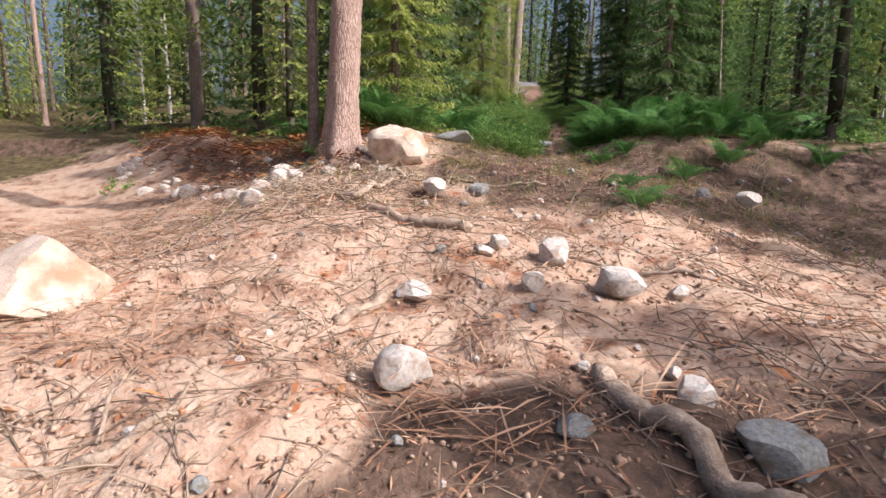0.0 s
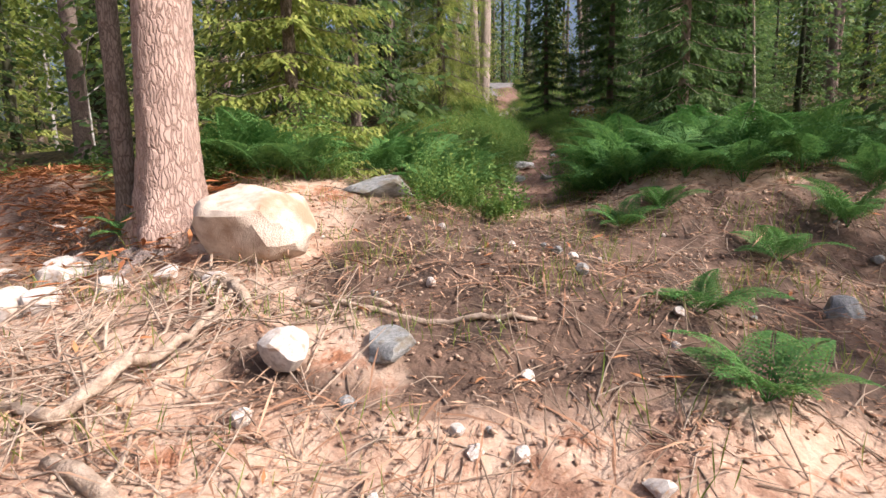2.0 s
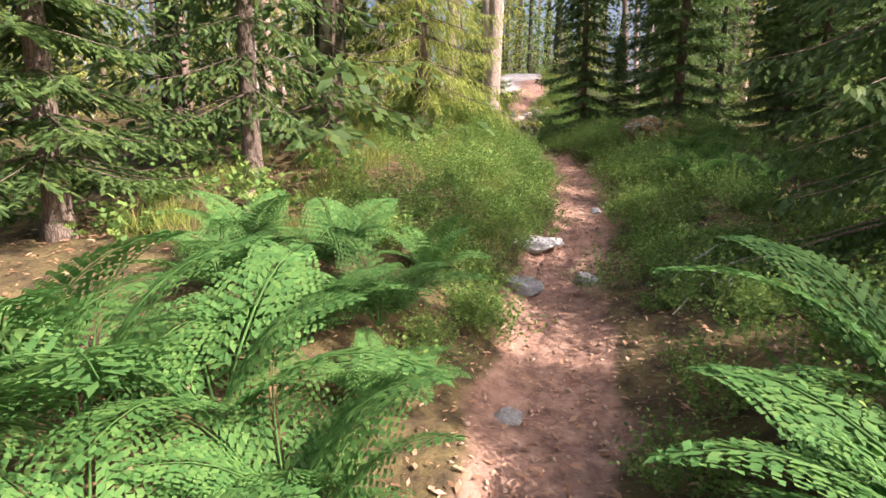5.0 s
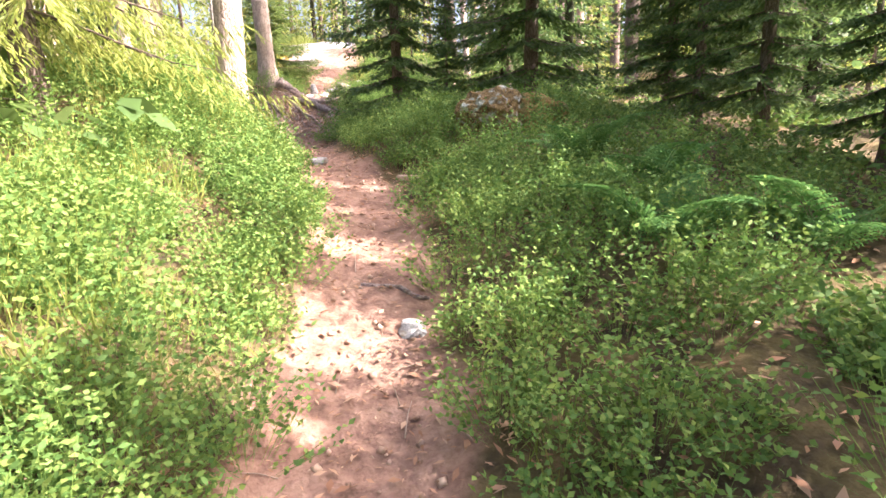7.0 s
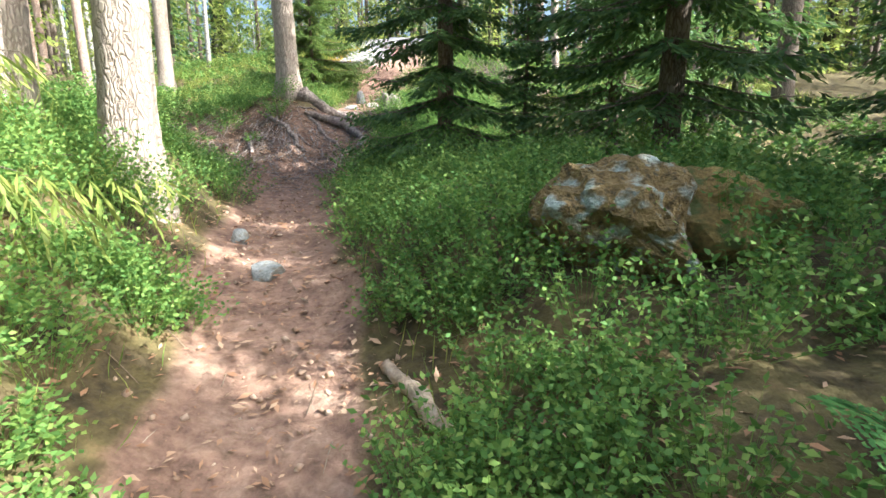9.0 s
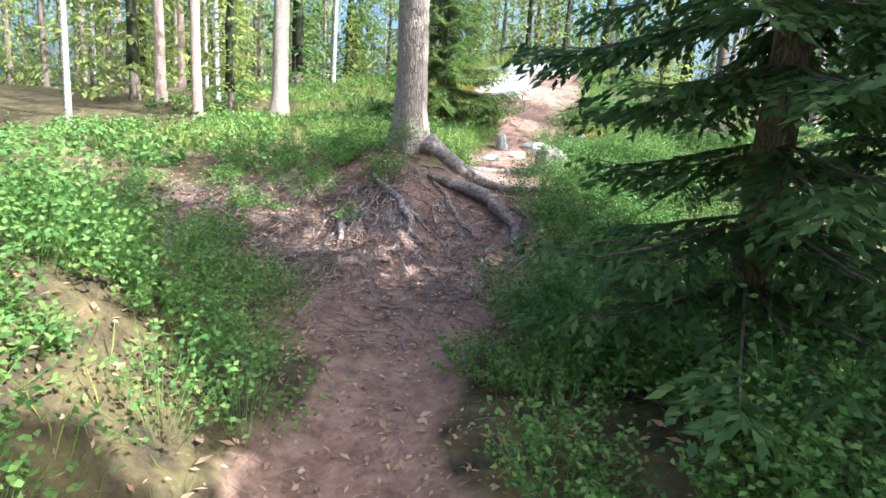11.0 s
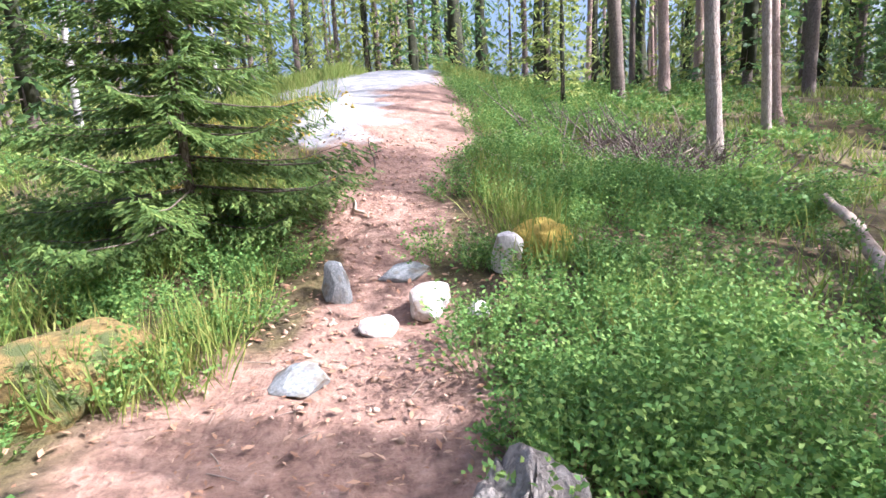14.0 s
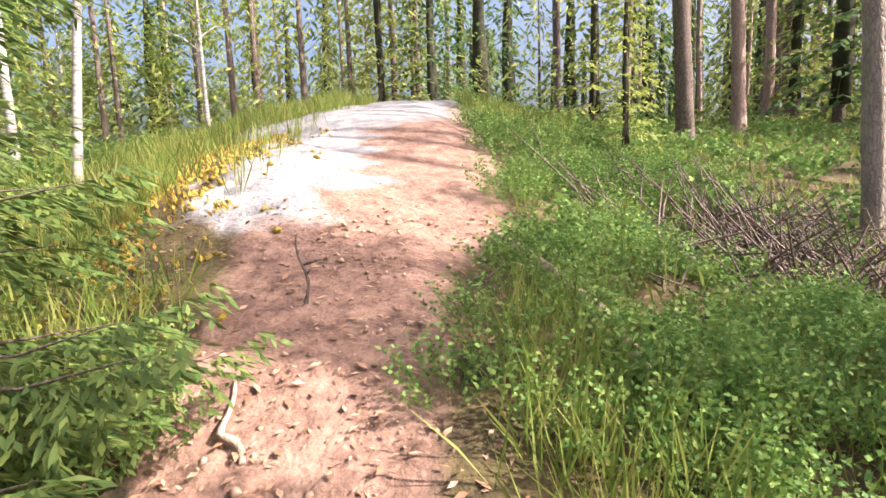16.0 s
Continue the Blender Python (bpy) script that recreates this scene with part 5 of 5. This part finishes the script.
stuff("slash_heap", *twigs(rn, tx, ty, 0.2, 0.9, 0.0065, 0.22), DEAD_WOOD, "heap of bleached broken branches below the pine", "twigs")
bx, by = scatter(rn, 130, -1.2, 2.0, 22.9, 25.2, lambda x, y: step(-0.1, 0.6, bumps(x, y, 0.6, 161)) * (1 - 0.8 * step(1.2, 1.7, x)) * step(23.2, 23.9, y))
stuff("bank_berries", *shrubs(rn, bx, by, 170, 0.17, 0.028, 0.17), BERRY_LEAF, "low bilberry sprigs on the mossy bank edge", "shrub")
tx, ty = scatter(rn, 3800, 5.0, 9.4, 28.8, 33.0, lambda x, y: np.exp(-((x - 6.9) / 1.0) ** 2 - ((y - 30.8) / 0.95) ** 2))
stuff("brush_heap", *twigs(rn, tx, ty, 0.25, 0.9, 0.011, 0.6), GREY_BARK, "heap of grey dead branches between trunks", "brush")
lx, ly = scatter(rn, 15000, -0.6, 3.6, 21.9, 24.6, lambda x, y: np.exp(-((y - 23.2) / 1.2) ** 4) * (0.3 + 0.7 * step(-0.4, 0.5, bumps(x, y, 0.5, 141))))
stuff("bank_litter", *litter(rn, lx, ly, 0.032, 0.4, 0.008), LITTER, "pale dry leaves and bark scraps on the root bank", "litter")
tx, ty = scatter(rn, 1100, -0.4, 3.3, 22.0, 24.4, lambda x, y: np.exp(-((y - 23.2) / 1.2) ** 4))
stuff("rootlets", *twigs(rn, tx, ty, 0.1, 0.5, 0.004, 0.05), ROOT_BARK, "fine pale rootlets hanging from the bank", "roots")
gx, gy = scatter(rn, 9000, 0.4, 3.0, 30.2, 34.6, lambda x, y: (1 - step(1.9, 2.5, x + 0.3 * bumps(x, y, 0.6, 151))) * (0.2 + 0.8 * step(-0.3, 0.4, bumps(x, y, 0.7, 152))))
stuff("moss_carpet", *blades(rn, gx, gy, 0.06, 0.03), YELLOW_MOSS, "ochre moss carpet beside the bare rock", "moss")
tx, ty = scatter(rn, 500, 1.2, 5, 10, 27, lambda x, y: np.exp(-((x - track_x(y)) / 0.8) ** 2))
stuff("path_twigs", *twigs(rn, tx, ty, 0.05, 0.22, 0.0035, 0.02), TWIG, "thin twigs on the dirt path", "twigs")

sx, sy = scatter(rn, 26000, -6, 3, 0.3, 11, lambda x, y: cleared(x, y) * step(-0.1, 0.5, bumps(x, y, 1.7, 95)) * (1 - 0.8 * step(-1, 2.5, x)))
stuff("dry_slash", *litter(rn, sx, sy, 0.3, 0.03, 0.03), LITTER, "tangle of dry grass and thin slash", "litter")
sx, sy = scatter(rn, 5000, -6, 4.5, 0.3, 9, lambda x, y: cleared(x, y) * step(0.35, 0.8, bumps(x, y, 1.1, 97)))
stuff("rusty_needles", *litter(rn, sx, sy, 0.1, 0.2, 0.015), RED_BRUSH, "rusty clumps of dead spruce needles", "litter")


def clods(rn, x, y, size):
    """Broken lumps of soil and grit, each a rough eight-sided grain."""
    n = len(x)
    r = size * rn.uniform(0.3, 1, n) ** 2 + 0.006
    c = np.stack([x, y, height(x, y) + r * 0.25], -1)
    a = rn.uniform(0, 6.283, n)
    u = np.stack([np.cos(a), np.sin(a), 0.3 * rn.normal(size=n)], -1)
    v = np.stack([-np.sin(a), np.cos(a), 0.3 * rn.normal(size=n)], -1)
    w = np.stack([0.3 * rn.normal(size=n), 0.3 * rn.normal(size=n), np.ones(n)], -1)
    k = lambda: r[:, None] * rn.uniform(0.6, 1.2, (n, 1))  # noqa: E731
    p = np.stack([c + u * k(), c + v * k(), c - u * k(), c - v * k(), c + w * k() * 0.8, c - w * k() * 0.6], 1).reshape(-1, 3)
    f = np.array([(0, 1, 4), (1, 2, 4), (2, 3, 4), (3, 0, 4), (1, 0, 5), (2, 1, 5), (3, 2, 5), (0, 3, 5)])
    return p, (np.arange(n)[:, None, None] * 6 + f[None]).reshape(-1, 3)


cx, cy = scatter(rn, 24000, -5.0, 4.5, 0.2, 9.5, lambda x, y: cleared(x, y) * (0.25 + 0.75 * step(-0.4, 0.6, bumps(x, y, 0.8, 101))))
stuff("soil_clods", *clods(rn, cx, cy, 0.019), SOIL, "broken clods and grit over the cleared soil", "soil")
cx, cy = scatter(rn, 5000, 1.2, 4.8, 10, 31, lambda x, y: np.exp(-((x - track_x(y)) / 0.5) ** 2))
stuff("path_grit", *clods(rn, cx, cy, 0.022), SOIL, "grit and small clods on the dirt path", "soil")
cx, cy = scatter(rn, 16000, 0.2, 3.2, 28.6, 34.5, lambda x, y: np.exp(-((x - 1.35 - 0.1 * bumps(x, y, 1, 120)) / 0.75) ** 2) * step(-0.6, 0.4, bumps(x, y, 0.7, 121)) * step(28.8, 30, y))
stuff("rock_moss", *clods(rn, cx, cy, 0.04), YELLOW_MOSS, "yellow moss and lichen tufts on the rock's flank", "moss")
